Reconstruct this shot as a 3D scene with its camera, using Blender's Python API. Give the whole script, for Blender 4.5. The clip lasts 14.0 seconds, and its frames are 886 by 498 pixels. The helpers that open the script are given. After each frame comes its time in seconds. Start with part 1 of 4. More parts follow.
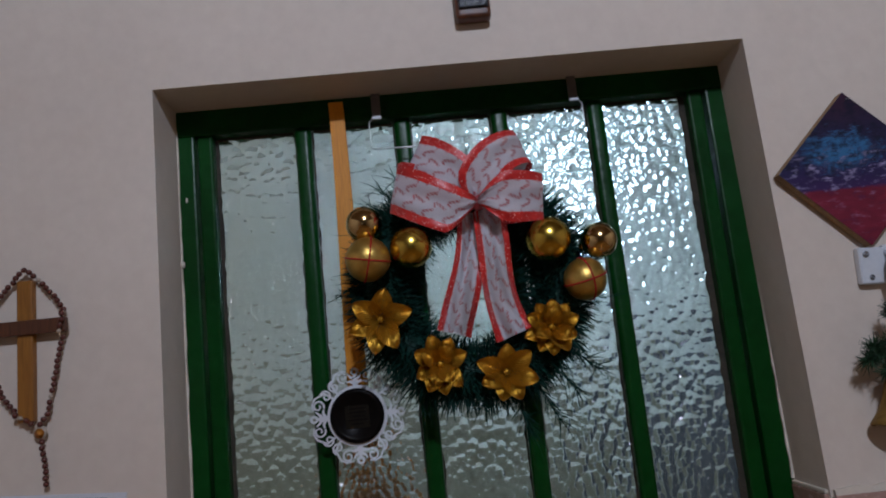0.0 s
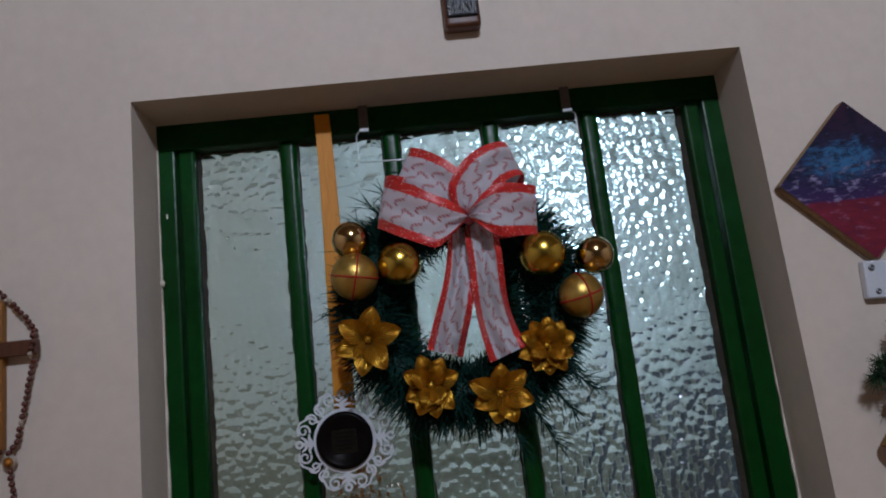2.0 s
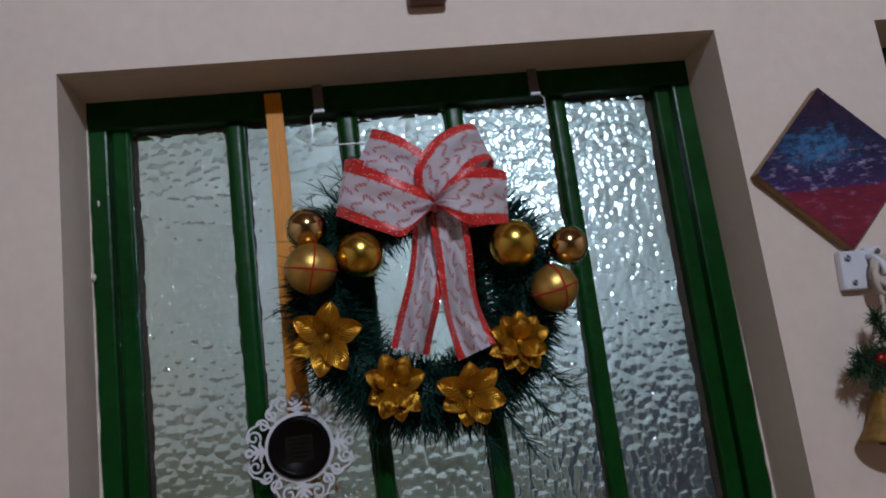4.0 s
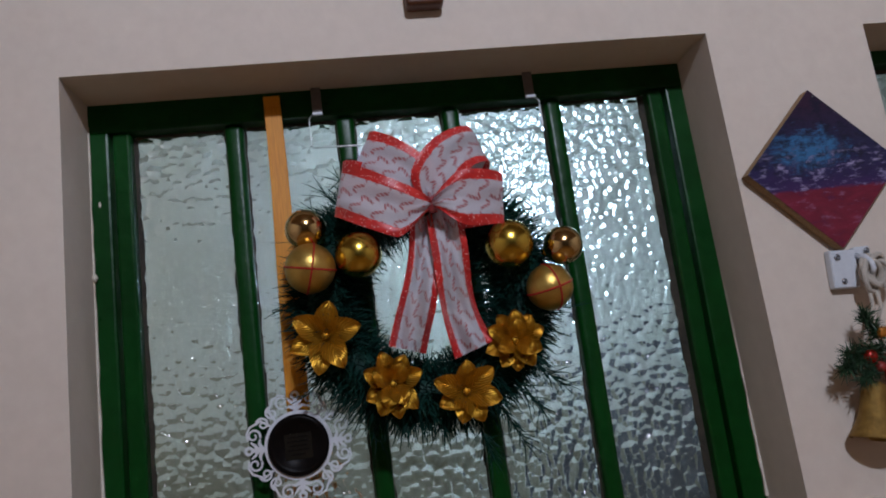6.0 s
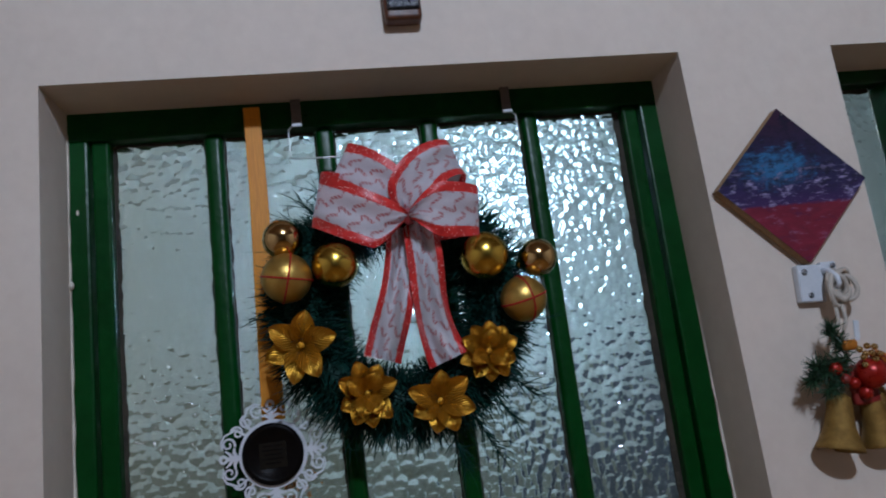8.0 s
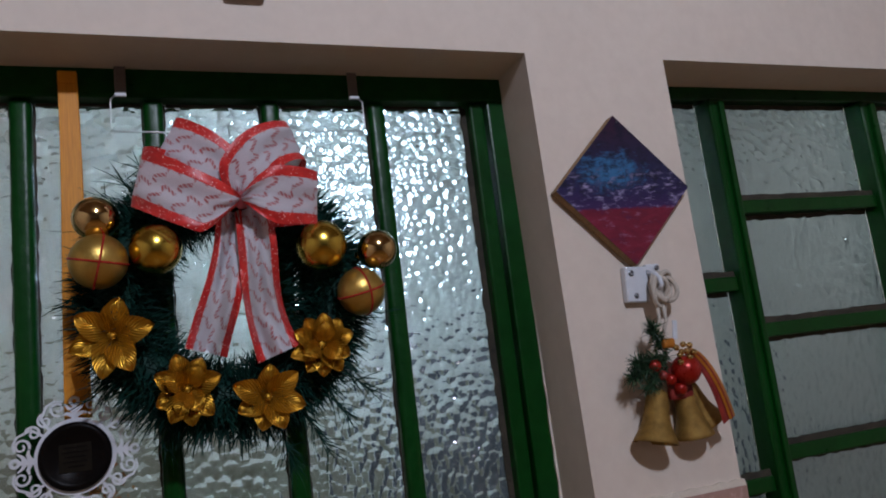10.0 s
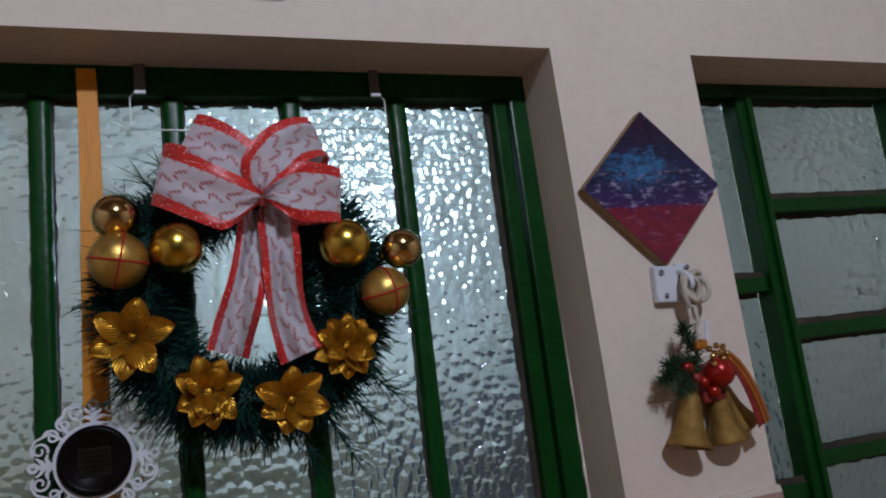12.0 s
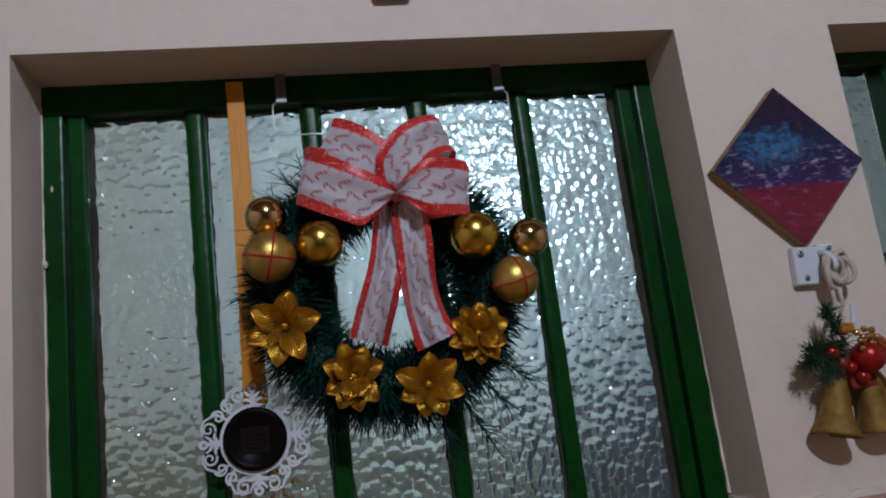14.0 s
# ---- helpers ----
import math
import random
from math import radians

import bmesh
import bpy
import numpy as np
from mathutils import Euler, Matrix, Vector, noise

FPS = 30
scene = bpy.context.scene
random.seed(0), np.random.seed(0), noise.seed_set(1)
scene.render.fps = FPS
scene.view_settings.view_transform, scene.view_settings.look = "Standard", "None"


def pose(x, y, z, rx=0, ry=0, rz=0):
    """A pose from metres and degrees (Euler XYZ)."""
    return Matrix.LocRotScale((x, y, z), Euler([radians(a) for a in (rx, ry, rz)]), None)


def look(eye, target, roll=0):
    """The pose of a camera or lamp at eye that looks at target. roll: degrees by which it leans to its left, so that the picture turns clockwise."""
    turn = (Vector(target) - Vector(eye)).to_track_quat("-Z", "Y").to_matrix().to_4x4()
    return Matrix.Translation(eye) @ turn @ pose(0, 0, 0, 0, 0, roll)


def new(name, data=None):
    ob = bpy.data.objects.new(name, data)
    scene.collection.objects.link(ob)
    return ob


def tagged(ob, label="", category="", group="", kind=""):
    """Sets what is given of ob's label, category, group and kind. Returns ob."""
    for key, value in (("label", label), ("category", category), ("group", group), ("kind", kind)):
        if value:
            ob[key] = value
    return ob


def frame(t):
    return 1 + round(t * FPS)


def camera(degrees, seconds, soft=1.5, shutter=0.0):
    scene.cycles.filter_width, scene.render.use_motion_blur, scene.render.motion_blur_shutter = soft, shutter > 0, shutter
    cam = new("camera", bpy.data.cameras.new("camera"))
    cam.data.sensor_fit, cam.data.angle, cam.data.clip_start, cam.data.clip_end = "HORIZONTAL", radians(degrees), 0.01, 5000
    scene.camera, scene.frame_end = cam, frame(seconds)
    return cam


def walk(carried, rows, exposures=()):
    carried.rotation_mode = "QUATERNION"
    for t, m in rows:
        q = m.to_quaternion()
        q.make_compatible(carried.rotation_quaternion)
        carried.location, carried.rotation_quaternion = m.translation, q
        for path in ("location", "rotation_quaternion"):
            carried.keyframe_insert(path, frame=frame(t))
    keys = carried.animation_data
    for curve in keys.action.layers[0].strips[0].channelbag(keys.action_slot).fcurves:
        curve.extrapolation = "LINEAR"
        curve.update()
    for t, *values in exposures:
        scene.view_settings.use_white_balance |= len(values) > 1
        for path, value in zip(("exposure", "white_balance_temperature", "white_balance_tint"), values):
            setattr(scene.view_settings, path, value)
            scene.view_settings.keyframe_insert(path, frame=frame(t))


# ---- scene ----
cam = camera(62.6, 14.0, soft=1.9, shutter=0.4)
PATH = [
    (0, (0.002, 0.007, 1.699), (0.055, 1.98, 2.023), -5.9),
    (0.5, (0.003, 0.01, 1.705), (0.034, 1.987, 2.004), -6.2),
    (1, (0.007, 0.015, 1.708), (0.034, 1.989, 2.027), -5.8),
    (1.5, (0.012, 0.02, 1.708), (0.05, 1.989, 2.06), -6.4),
    (2, (0.008, 0.045, 1.702), (0.082, 2.009, 2.073), -6.4),
    (2.5, (-0.005, 0.076, 1.703), (0.122, 2.041, 2.051), -6.3),
    (3, (-0.017, 0.102, 1.707), (0.169, 2.064, 2.045), -6.5),
    (3.5, (-0.019, 0.116, 1.709), (0.21, 2.074, 2.049), -7.1),
    (6, (-0.022, 0.102, 1.702), (0.225, 2.054, 2.056), -7.4),
    (6.5, (-0.021, 0.099, 1.699), (0.236, 2.051, 2.054), -7.4),
    (7, (-0.017, 0.093, 1.698), (0.228, 2.045, 2.059), -7.1),
    (7.5, (-0.018, 0.089, 1.694), (0.239, 2.037, 2.07), -7.0),
    (8, (-0.013, 0.089, 1.698), (0.279, 2.03, 2.078), -7.1),
    (8.5, (0.002, 0.089, 1.694), (0.411, 2.008, 2.085), -7.0),
    (9, (0.008, 0.098, 1.689), (0.574, 1.983, 2.044), -6.8),
    (9.2, (0.011, 0.101, 1.694), (0.632, 1.972, 2.034), -6.7),
    (11.3, (0.003, 0.139, 1.692), (0.703, 1.985, 2.012), -6.8),
    (11.5, (0.001, 0.142, 1.689), (0.704, 1.983, 2.027), -6.8),
    (12, (0.0, 0.143, 1.689), (0.652, 2.001, 2.038), -7.0),
    (12.5, (-0.005, 0.13, 1.687), (0.546, 2.014, 2.074), -7.0),
    (13, (-0.01, 0.118, 1.687), (0.422, 2.031, 2.078), -6.8),
    (13.5, (-0.015, 0.118, 1.684), (0.35, 2.047, 2.067), -6.8),
    (14, (-0.013, 0.12, 1.685), (0.313, 2.06, 2.047), -7.0),
]
walk(cam, [(t, look(eye, target, roll)) for t, eye, target, roll in PATH],
     exposures=[(0.0, -0.20, 6400, 11), (1.5, -0.20, 6520, 11), (2.5, -0.24, 6330, 9), (3.0, -0.20, 6340, 10), (3.5, -0.10, 6520, 13), (3.7, -0.08, 6520, 13), (5.8, 0.03, 6560, 12), (6.8, 0.03, 6580, 12),
                (7.6, -0.02, 6200, 9), (8.2, -0.02, 5900, 6), (8.6, 0.0, 5960, 7), (9.1, 0.0, 6450, 13), (11.4, 0.03, 6600, 14), (12.4, 0.0, 6420, 12),
                (13.0, 0.0, 6500, 13), (13.5, 0.02, 6560, 14), (14.0, -0.02, 6420, 11)])

import itertools

# ---------------------------------------------------------------- light
world = bpy.data.worlds.new("night")
scene.world = world
world.use_nodes = True
world.node_tree.nodes["Background"].inputs[0].default_value = (0.012, 0.016, 0.03, 1)
world.node_tree.nodes["Background"].inputs[1].default_value = 0.6


def lamp(name, loc, watts, radius, colour):
    data = bpy.data.lights.new(name, "POINT")
    data.energy, data.shadow_soft_size, data.color = watts, radius, colour
    ob = new(name, data)
    ob.location = loc
    return ob


ROOM_LAMP = (0.25, -0.92, 2.92)
PORCH_LAMP = (0.60, 2.55, 2.36)
lamp("ceiling_bulb_light", ROOM_LAMP, 91, 0.045, (0.695, 0.80, 1.0))
# extra fill behind the glowing globe, added to brighten the wall there
lamp("porch_wall_fill", (PORCH_LAMP[0], PORCH_LAMP[1] + 0.26, PORCH_LAMP[2]), 7, 0.06, (0.66, 0.86, 1.0))
# two unseen fill lights, added to brighten the porch behind the panes
PORCH_FILLS = ((-2.5, 2.0, 2.50, 30, (0.90, 0.97, 0.95)), (4.0, 2.0, 2.50, 15, (0.72, 0.91, 1.0)))
for spot in PORCH_FILLS:
    lamp("porch_fill_light", spot[:3], spot[3], 0.06, spot[4])
scene.view_settings.exposure = 0.0


# ---------------------------------------------------------------- materials
class Nodes:
    """A node material with a few short ways to wire it."""

    def __init__(self, name):
        self.m = bpy.data.materials.new(name)
        self.m.use_nodes = True
        self.t = self.m.node_tree
        self.b = self.t.nodes["Principled BSDF"]
        self.co = self.t.nodes.new("ShaderNodeTexCoord")

    def link(self, value, socket):
        if isinstance(value, bpy.types.NodeSocket):
            self.t.links.new(value, socket)
        else:
            socket.default_value = value

    def put(self, **sockets):
        for key, value in sockets.items():
            self.link(value, self.b.inputs[key.replace("_", " ")])

    def math(self, op, a, b=0.0, c=0.0):
        n = self.t.nodes.new("ShaderNodeMath")
        n.operation = op
        for i, v in enumerate((a, b, c)):
            self.link(v, n.inputs[i])
        return n.outputs[0]

    def scaled(self, src, scale):
        n = self.t.nodes.new("ShaderNodeMapping")
        self.link(src, n.inputs["Vector"])
        n.inputs["Scale"].default_value = scale
        return n.outputs[0]

    def noise(self, scale, detail=4.0, vec=None, rough=0.55, distort=0.0):
        n = self.t.nodes.new("ShaderNodeTexNoise")
        n.inputs["Scale"].default_value, n.inputs["Detail"].default_value = scale, detail
        n.inputs["Roughness"].default_value, n.inputs["Distortion"].default_value = rough, distort
        self.link(vec or self.co.outputs["Object"], n.inputs["Vector"])
        return n.outputs["Fac"]

    def voronoi(self, scale, feature="F1", vec=None, out="Distance", smooth=0.3, jitter=1.0):
        n = self.t.nodes.new("ShaderNodeTexVoronoi")
        n.feature = feature
        n.inputs["Scale"].default_value = scale
        n.inputs["Randomness"].default_value = jitter
        if feature == "SMOOTH_F1":
            n.inputs["Smoothness"].default_value = smooth
        self.link(vec or self.co.outputs["Object"], n.inputs["Vector"])
        return n.outputs[out]

    def ramp(self, fac, *stops):
        n = self.t.nodes.new("ShaderNodeValToRGB")
        while len(n.color_ramp.elements) < len(stops):
            n.color_ramp.elements.new(0.5)
        for e, (p, c) in zip(n.color_ramp.elements, stops):
            e.position, e.color = p, (*c, 1)
        self.link(fac, n.inputs["Fac"])
        return n.outputs["Color"]

    def mix(self, fac, a, b, blend="MIX"):
        n = self.t.nodes.new("ShaderNodeMix")
        n.data_type, n.blend_type = "RGBA", blend
        self.link(fac, n.inputs[0])
        for v, i in ((a, 6), (b, 7)):
            self.link((*v, 1) if isinstance(v, tuple) else v, n.inputs[i])
        return n.outputs[2]

    def bump(self, height, strength, distance):
        n = self.t.nodes.new("ShaderNodeBump")
        n.inputs["Strength"].default_value, n.inputs["Distance"].default_value = strength, distance
        self.link(height, n.inputs["Height"])
        prior = self.b.inputs["Normal"].links
        if prior:
            self.t.links.new(prior[0].from_socket, n.inputs["Normal"])
        self.t.links.new(n.outputs[0], self.b.inputs["Normal"])


def surface(name, dark, light, rough=0.6, metal=0.0, coarse=6.0, fine=120.0, bump=0.15, dist=0.001, spec=0.5):
    """A material with variation at two scales, and fine relief."""
    n = Nodes(name)
    big, small = n.noise(coarse, 5), n.noise(fine, 3)
    col = n.ramp(n.math("ADD", n.math("MULTIPLY", big, 0.65), n.math("MULTIPLY", small, 0.35)), (0.32, dark), (0.68, light))
    n.put(Base_Color=col, Metallic=metal, Specular_IOR_Level=spec)
    n.put(Roughness=n.math("MULTIPLY_ADD", small, 0.22, rough - 0.11))
    n.bump(small, bump, dist)
    return n


def plaster():
    n = surface("cream_wall_paint", (0.655, 0.553, 0.470), (0.745, 0.643, 0.552), 0.62, 0, 2.2, 55, 0.25, 0.0015, 0.3)
    n.bump(n.noise(7, 3), 0.25, 0.01)
    return n.m


def raw_plaster():
    return surface("pale_raw_plaster", (0.55, 0.47, 0.38), (0.8, 0.74, 0.64), 0.85, 0, 40, 260, 0.6, 0.002).m


def green_paint():
    n = surface("dark_green_gloss_paint", (0.0010, 0.033, 0.0035), (0.002, 0.060, 0.007), 0.33, 0, 9, 70, 0.35, 0.0012, 0.22)
    chips = n.math("GREATER_THAN", n.noise(34, 6, rough=0.7), 0.735)
    prior = n.b.inputs["Base Color"].links[0].from_socket
    n.put(Base_Color=n.mix(chips, prior, (0.10, 0.075, 0.05)))
    n.bump(n.noise(26, 3), 0.3, 0.003)
    return n.m


def putty():
    return surface("brown_putty_and_rail_shade", (0.016, 0.014, 0.008), (0.058, 0.046, 0.029), 0.8, 0, 30, 200, 0.7, 0.003).m


def hammered_glass(name, depth, scale):
    n = Nodes(name)
    flat = n.scaled(n.co.outputs["Object"], (1.0, 0.0, 0.86))
    warp = n.t.nodes.new("ShaderNodeTexNoise")
    warp.inputs["Scale"].default_value, warp.inputs["Detail"].default_value = 45, 2
    n.link(flat, warp.inputs["Vector"])
    vec = n.t.nodes.new("ShaderNodeVectorMath")
    vec.operation = "MULTIPLY_ADD"
    n.link(warp.outputs["Color"], vec.inputs[0])
    vec.inputs[1].default_value = (0.0022, 0.0, 0.0022)
    n.link(flat, vec.inputs[2])
    # each pebble of the pressed pattern is a small lens, its neighbours meeting in creases
    lens = n.voronoi(scale, "SMOOTH_F1", vec.outputs[0], smooth=0.30, jitter=0.85)
    lens = n.math("MULTIPLY", lens, lens)
    small = n.voronoi(scale * 2.1, "SMOOTH_F1", vec.outputs[0], smooth=0.4)
    cells = n.math("ADD", lens, n.math("MULTIPLY", n.math("MULTIPLY", small, small), 0.06))
    slow = n.noise(38, 2, flat)
    n.put(Base_Color=(0.915, 0.965, 0.985, 1), Roughness=0.11, IOR=1.5, Transmission_Weight=1.0)
    n.bump(n.math("ADD", cells, n.math("MULTIPLY", slow, 0.22)), 1.0, depth)
    return n.m


def wood(name, dark, light, rough=0.45):
    n = Nodes(name)
    grain = n.noise(30, 6, n.scaled(n.co.outputs["Object"], (9, 9, 0.7)), distort=0.6)
    fine = n.noise(240, 3)
    n.put(Base_Color=n.ramp(grain, (0.3, dark), (0.7, light)), Roughness=n.math("MULTIPLY_ADD", fine, 0.2, rough - 0.1))
    n.bump(grain, 0.25, 0.001)
    return n.m


def satin():
    n = Nodes("orange_satin")
    weave = n.noise(60, 4, n.scaled(n.co.outputs["Object"], (12, 1, 0.6)))
    n.put(Base_Color=n.ramp(weave, (0.3, (0.62, 0.215, 0.002)), (0.7, (0.78, 0.31, 0.006))), Roughness=0.5)
    n.bump(weave, 0.2, 0.0006)
    return n.m


def gold(name, dark, light, rough, bump=0.1, fine=160.0):
    return surface(name, dark, light, rough, 1.0, 14, fine, bump, 0.0008).m


def foil():
    n = surface("gold_foil", (0.44, 0.21, 0.012), (0.66, 0.36, 0.040), 0.34, 0.85, 40, 420, 0.25, 0.0008)
    uv = n.t.nodes.new("ShaderNodeSeparateXYZ")
    n.link(n.co.outputs["UV"], uv.inputs[0])
    side = n.math("ABSOLUTE", n.math("SUBTRACT", uv.outputs[1], 0.5))
    veins = n.math("SINE", n.math("MULTIPLY", n.math("SUBTRACT", uv.outputs[0], side), 52.0))
    n.bump(veins, 0.5, 0.0012)
    return n.m


def glitter(name, base, speck):
    n = Nodes(name)
    dots = n.voronoi(420, out="Distance")
    sparkle = n.math("LESS_THAN", dots, 0.2)
    n.put(Base_Color=n.mix(sparkle, base, speck), Roughness=0.42, Metallic=0.25)
    n.bump(dots, 0.5, 0.001)
    return n


def bow_ribbon():
    """Sheer white ribbon with glittering red borders and printed candy canes. UV: metres along and across, middle at v = 0."""
    n = Nodes("printed_bow_ribbon")
    uv = n.t.nodes.new("ShaderNodeSeparateXYZ")
    n.link(n.co.outputs["UV"], uv.inputs[0])
    u, v = uv.outputs[0], uv.outputs[1]

    def fold(x, size):
        return n.math("SUBTRACT", n.math("FLOORED_MODULO", x, size), size / 2)

    def canes(du, dv, lean):
        a0 = fold(n.math("ADD", u, du), 0.0300)
        b0 = fold(n.math("ADD", v, dv), 0.0215)
        a = n.math("ADD", a0, n.math("MULTIPLY", b0, lean))
        b = n.math("ADD", b0, n.math("MULTIPLY", a0, -lean))
        stem = n.math("MULTIPLY", n.math("LESS_THAN", n.math("ABSOLUTE", b), 0.0020),
                      n.math("LESS_THAN", n.math("ABSOLUTE", n.math("ADD", a, 0.0013)), 0.0070))
        hx, hy = n.math("SUBTRACT", a, 0.0060), n.math("SUBTRACT", b, 0.0030)
        r = n.math("SQRT", n.math("ADD", n.math("MULTIPLY", hx, hx), n.math("MULTIPLY", hy, hy)))
        ring = n.math("LESS_THAN", n.math("ABSOLUTE", n.math("SUBTRACT", r, 0.0030)), 0.0017)
        hook = n.math("MULTIPLY", ring, n.math("GREATER_THAN", hx, -0.0004))
        bars = n.math("GREATER_THAN", n.math("SINE", n.math("MULTIPLY", n.math("ADD", a, b), 1150.0)), -0.45)
        return n.math("MULTIPLY", n.math("MAXIMUM", stem, hook), bars)

    print_ = n.math("MAXIMUM", canes(0.0, 0.0, 0.45), canes(0.0150, 0.01075, -0.35))
    border = n.math("GREATER_THAN", n.math("ABSOLUTE", v), n.math("ADD", 0.0190, n.math("MULTIPLY", n.noise(400, 2), 0.0016)))
    weave = n.noise(900, 2)
    white = n.ramp(weave, (0.3, (0.72, 0.68, 0.73)), (0.7, (0.88, 0.85, 0.89)))
    middle = n.mix(print_, white, (0.54, 0.035, 0.04))
    specks = n.math("LESS_THAN", n.voronoi(300), 0.20)
    red = n.mix(specks, n.ramp(n.noise(90, 3), (0.3, (0.50, 0.010, 0.010)), (0.7, (0.74, 0.030, 0.022))), (0.95, 0.62, 0.55))
    n.put(Base_Color=n.mix(border, middle, red), Roughness=n.math("MULTIPLY_ADD", border, -0.15, 0.55), Sheen_Weight=0.2)
    n.bump(weave, 0.2, 0.0005)
    thin = n.t.nodes.new("ShaderNodeBsdfTranslucent")
    thin.inputs["Color"].default_value = (0.8, 0.74, 0.76, 1)
    both = n.t.nodes.new("ShaderNodeMixShader")
    n.link(n.math("MULTIPLY", n.math("SUBTRACT", 1.0, border), 0.42), both.inputs[0])
    n.link(n.b.outputs[0], both.inputs[1])
    n.link(thin.outputs[0], both.inputs[2])
    n.link(both.outputs[0], n.t.nodes["Material Output"].inputs[0])
    return n.m


def canvas_paint():
    """Dark blue and purple brush strokes over a crimson lower third."""
    n = Nodes("painted_canvas")
    xyz = n.t.nodes.new("ShaderNodeSeparateXYZ")
    n.link(n.co.outputs["Object"], xyz.inputs[0])
    x, z = xyz.outputs[0], xyz.outputs[2]

    def soft(value, lo, hi):
        return n.math("MINIMUM", n.math("MAXIMUM", n.math("DIVIDE", n.math("SUBTRACT", value, lo), hi - lo), 0.0), 1.0)

    strokes = n.noise(26, 6, n.scaled(n.co.outputs["Object"], (1.0, 1, 2.6)), 0.65, 0.5)
    dabs = n.noise(40, 5, n.scaled(n.co.outputs["Object"], (1.1, 1, 3.2)), 0.7)
    h = n.math("ADD", z, n.math("MULTIPLY", n.math("SUBTRACT", strokes, 0.5), 0.05))
    h = n.math("MULTIPLY_ADD", h, 4.7, 0.5)
    sky = n.ramp(h, (0.30, (0.048, 0.014, 0.09)), (0.50, (0.018, 0.012, 0.070)), (0.66, (0.010, 0.013, 0.055)), (0.92, (0.030, 0.008, 0.030)))
    dx, dz = n.math("ADD", x, 0.018), n.math("SUBTRACT", z, 0.026)
    patch = n.math("SQRT", n.math("ADD", n.math("MULTIPLY", n.math("MULTIPLY", dx, dx), 0.28), n.math("MULTIPLY", dz, dz)))
    wild = n.math("MULTIPLY", n.math("SUBTRACT", dabs, 0.5), 0.10)
    patch = soft(n.math("ADD", patch, wild), 0.030, 0.010)
    sky = n.mix(n.math("MULTIPLY", patch, 0.85), sky, (0.035, 0.17, 0.36))
    navy = n.math("MULTIPLY", soft(n.noise(38, 5, n.scaled(n.co.outputs["Object"], (1.3, 1, 2.2)), 0.7), 0.52, 0.40), soft(z, -0.02, 0.0))
    sky = n.mix(n.math("MULTIPLY", navy, 0.92), sky, (0.003, 0.005, 0.024))
    low = n.math("MULTIPLY", soft(z, 0.034, 0.012), soft(z, -0.036, -0.026))
    flecks = n.math("MULTIPLY", soft(dabs, 0.53, 0.70), low)
    sky = n.mix(n.math("MULTIPLY", flecks, 0.85), sky, (0.46, 0.40, 0.62))
    crimson = n.ramp(strokes, (0.28, (0.09, 0.008, 0.055)), (0.42, (0.15, 0.007, 0.026)), (0.60, (0.20, 0.010, 0.034)), (0.80, (0.34, 0.12, 0.20)))
    crimson = n.mix(n.math("MULTIPLY", soft(dabs, 0.57, 0.72), 0.55), crimson, (0.36, 0.20, 0.34))
    edge = soft(n.math("ADD", z, n.math("MULTIPLY", n.math("SUBTRACT", dabs, 0.5), 0.012)), -0.0255, -0.0295)
    n.put(Base_Color=n.mix(edge, sky, crimson), Roughness=0.36)
    n.bump(dabs, 0.4, 0.0015)
    return n.m


PLASTER, RAW, GREEN, PUTTY_AND_SHADE, GLASS = plaster(), raw_plaster(), green_paint(), putty(), hammered_glass("hammered_glass", 0.0056, 90)
WINDOW_GLASS = hammered_glass("shallow_hammered_glass", 0.0030, 84)
FLAT_GLASS = Nodes("smooth_glass_back")
FLAT_GLASS.put(Base_Color=(0.97, 0.985, 0.99, 1), Roughness=FLAT_GLASS.math("MULTIPLY_ADD", FLAT_GLASS.noise(9, 3), 0.06, 0.02), IOR=1.5, Transmission_Weight=1.0)
FLAT_GLASS = FLAT_GLASS.m
ORANGE_SATIN, FOIL, RIBBON, CANVAS = satin(), foil(), bow_ribbon(), canvas_paint()
CEILING_PAINT = surface("varnished_ceiling_boards", (0.13, 0.075, 0.04), (0.24, 0.14, 0.075), 0.5, 0, 2, 60, 0.2).m
FLOOR_STONE = surface("brown_floor_stone", (0.33, 0.175, 0.058), (0.45, 0.255, 0.09), 0.35, 0, 4, 90, 0.1).m
TILE = surface("rose_brown_glaze", (0.36, 0.21, 0.17), (0.50, 0.31, 0.26), 0.25, 0, 12, 90, 0.12).m
GROUT = surface("cream_grout", (0.60, 0.51, 0.42), (0.72, 0.64, 0.54), 0.85, 0, 22, 240, 0.6, 0.002).m
PORCH_PAINT = surface("porch_wall_paint", (0.50, 0.50, 0.46), (0.66, 0.66, 0.61), 0.8, 0, 1.6, 30, 0.3).m
CEMENT = surface("grey_cement", (0.30, 0.29, 0.27), (0.42, 0.40, 0.37), 0.85, 0, 3, 60, 0.4).m
NEEDLE = surface("dark_pine_needle_plastic", (0.003, 0.023, 0.019), (0.010, 0.054, 0.038), 0.55, 0, 40, 200, 0.1, 0.001, 0.15).m
SPRIG = surface("green_sprig_plastic", (0.008, 0.030, 0.013), (0.035, 0.085, 0.036), 0.5, 0, 60, 200, 0.1).m
GOLD_SHINY = gold("polished_gold", (0.64, 0.41, 0.055), (0.72, 0.48, 0.085), 0.22, 0.05)
GOLD_MIRROR = gold("mirror_copper_gold", (0.66, 0.44, 0.18), (0.74, 0.52, 0.24), 0.12, 0.02)
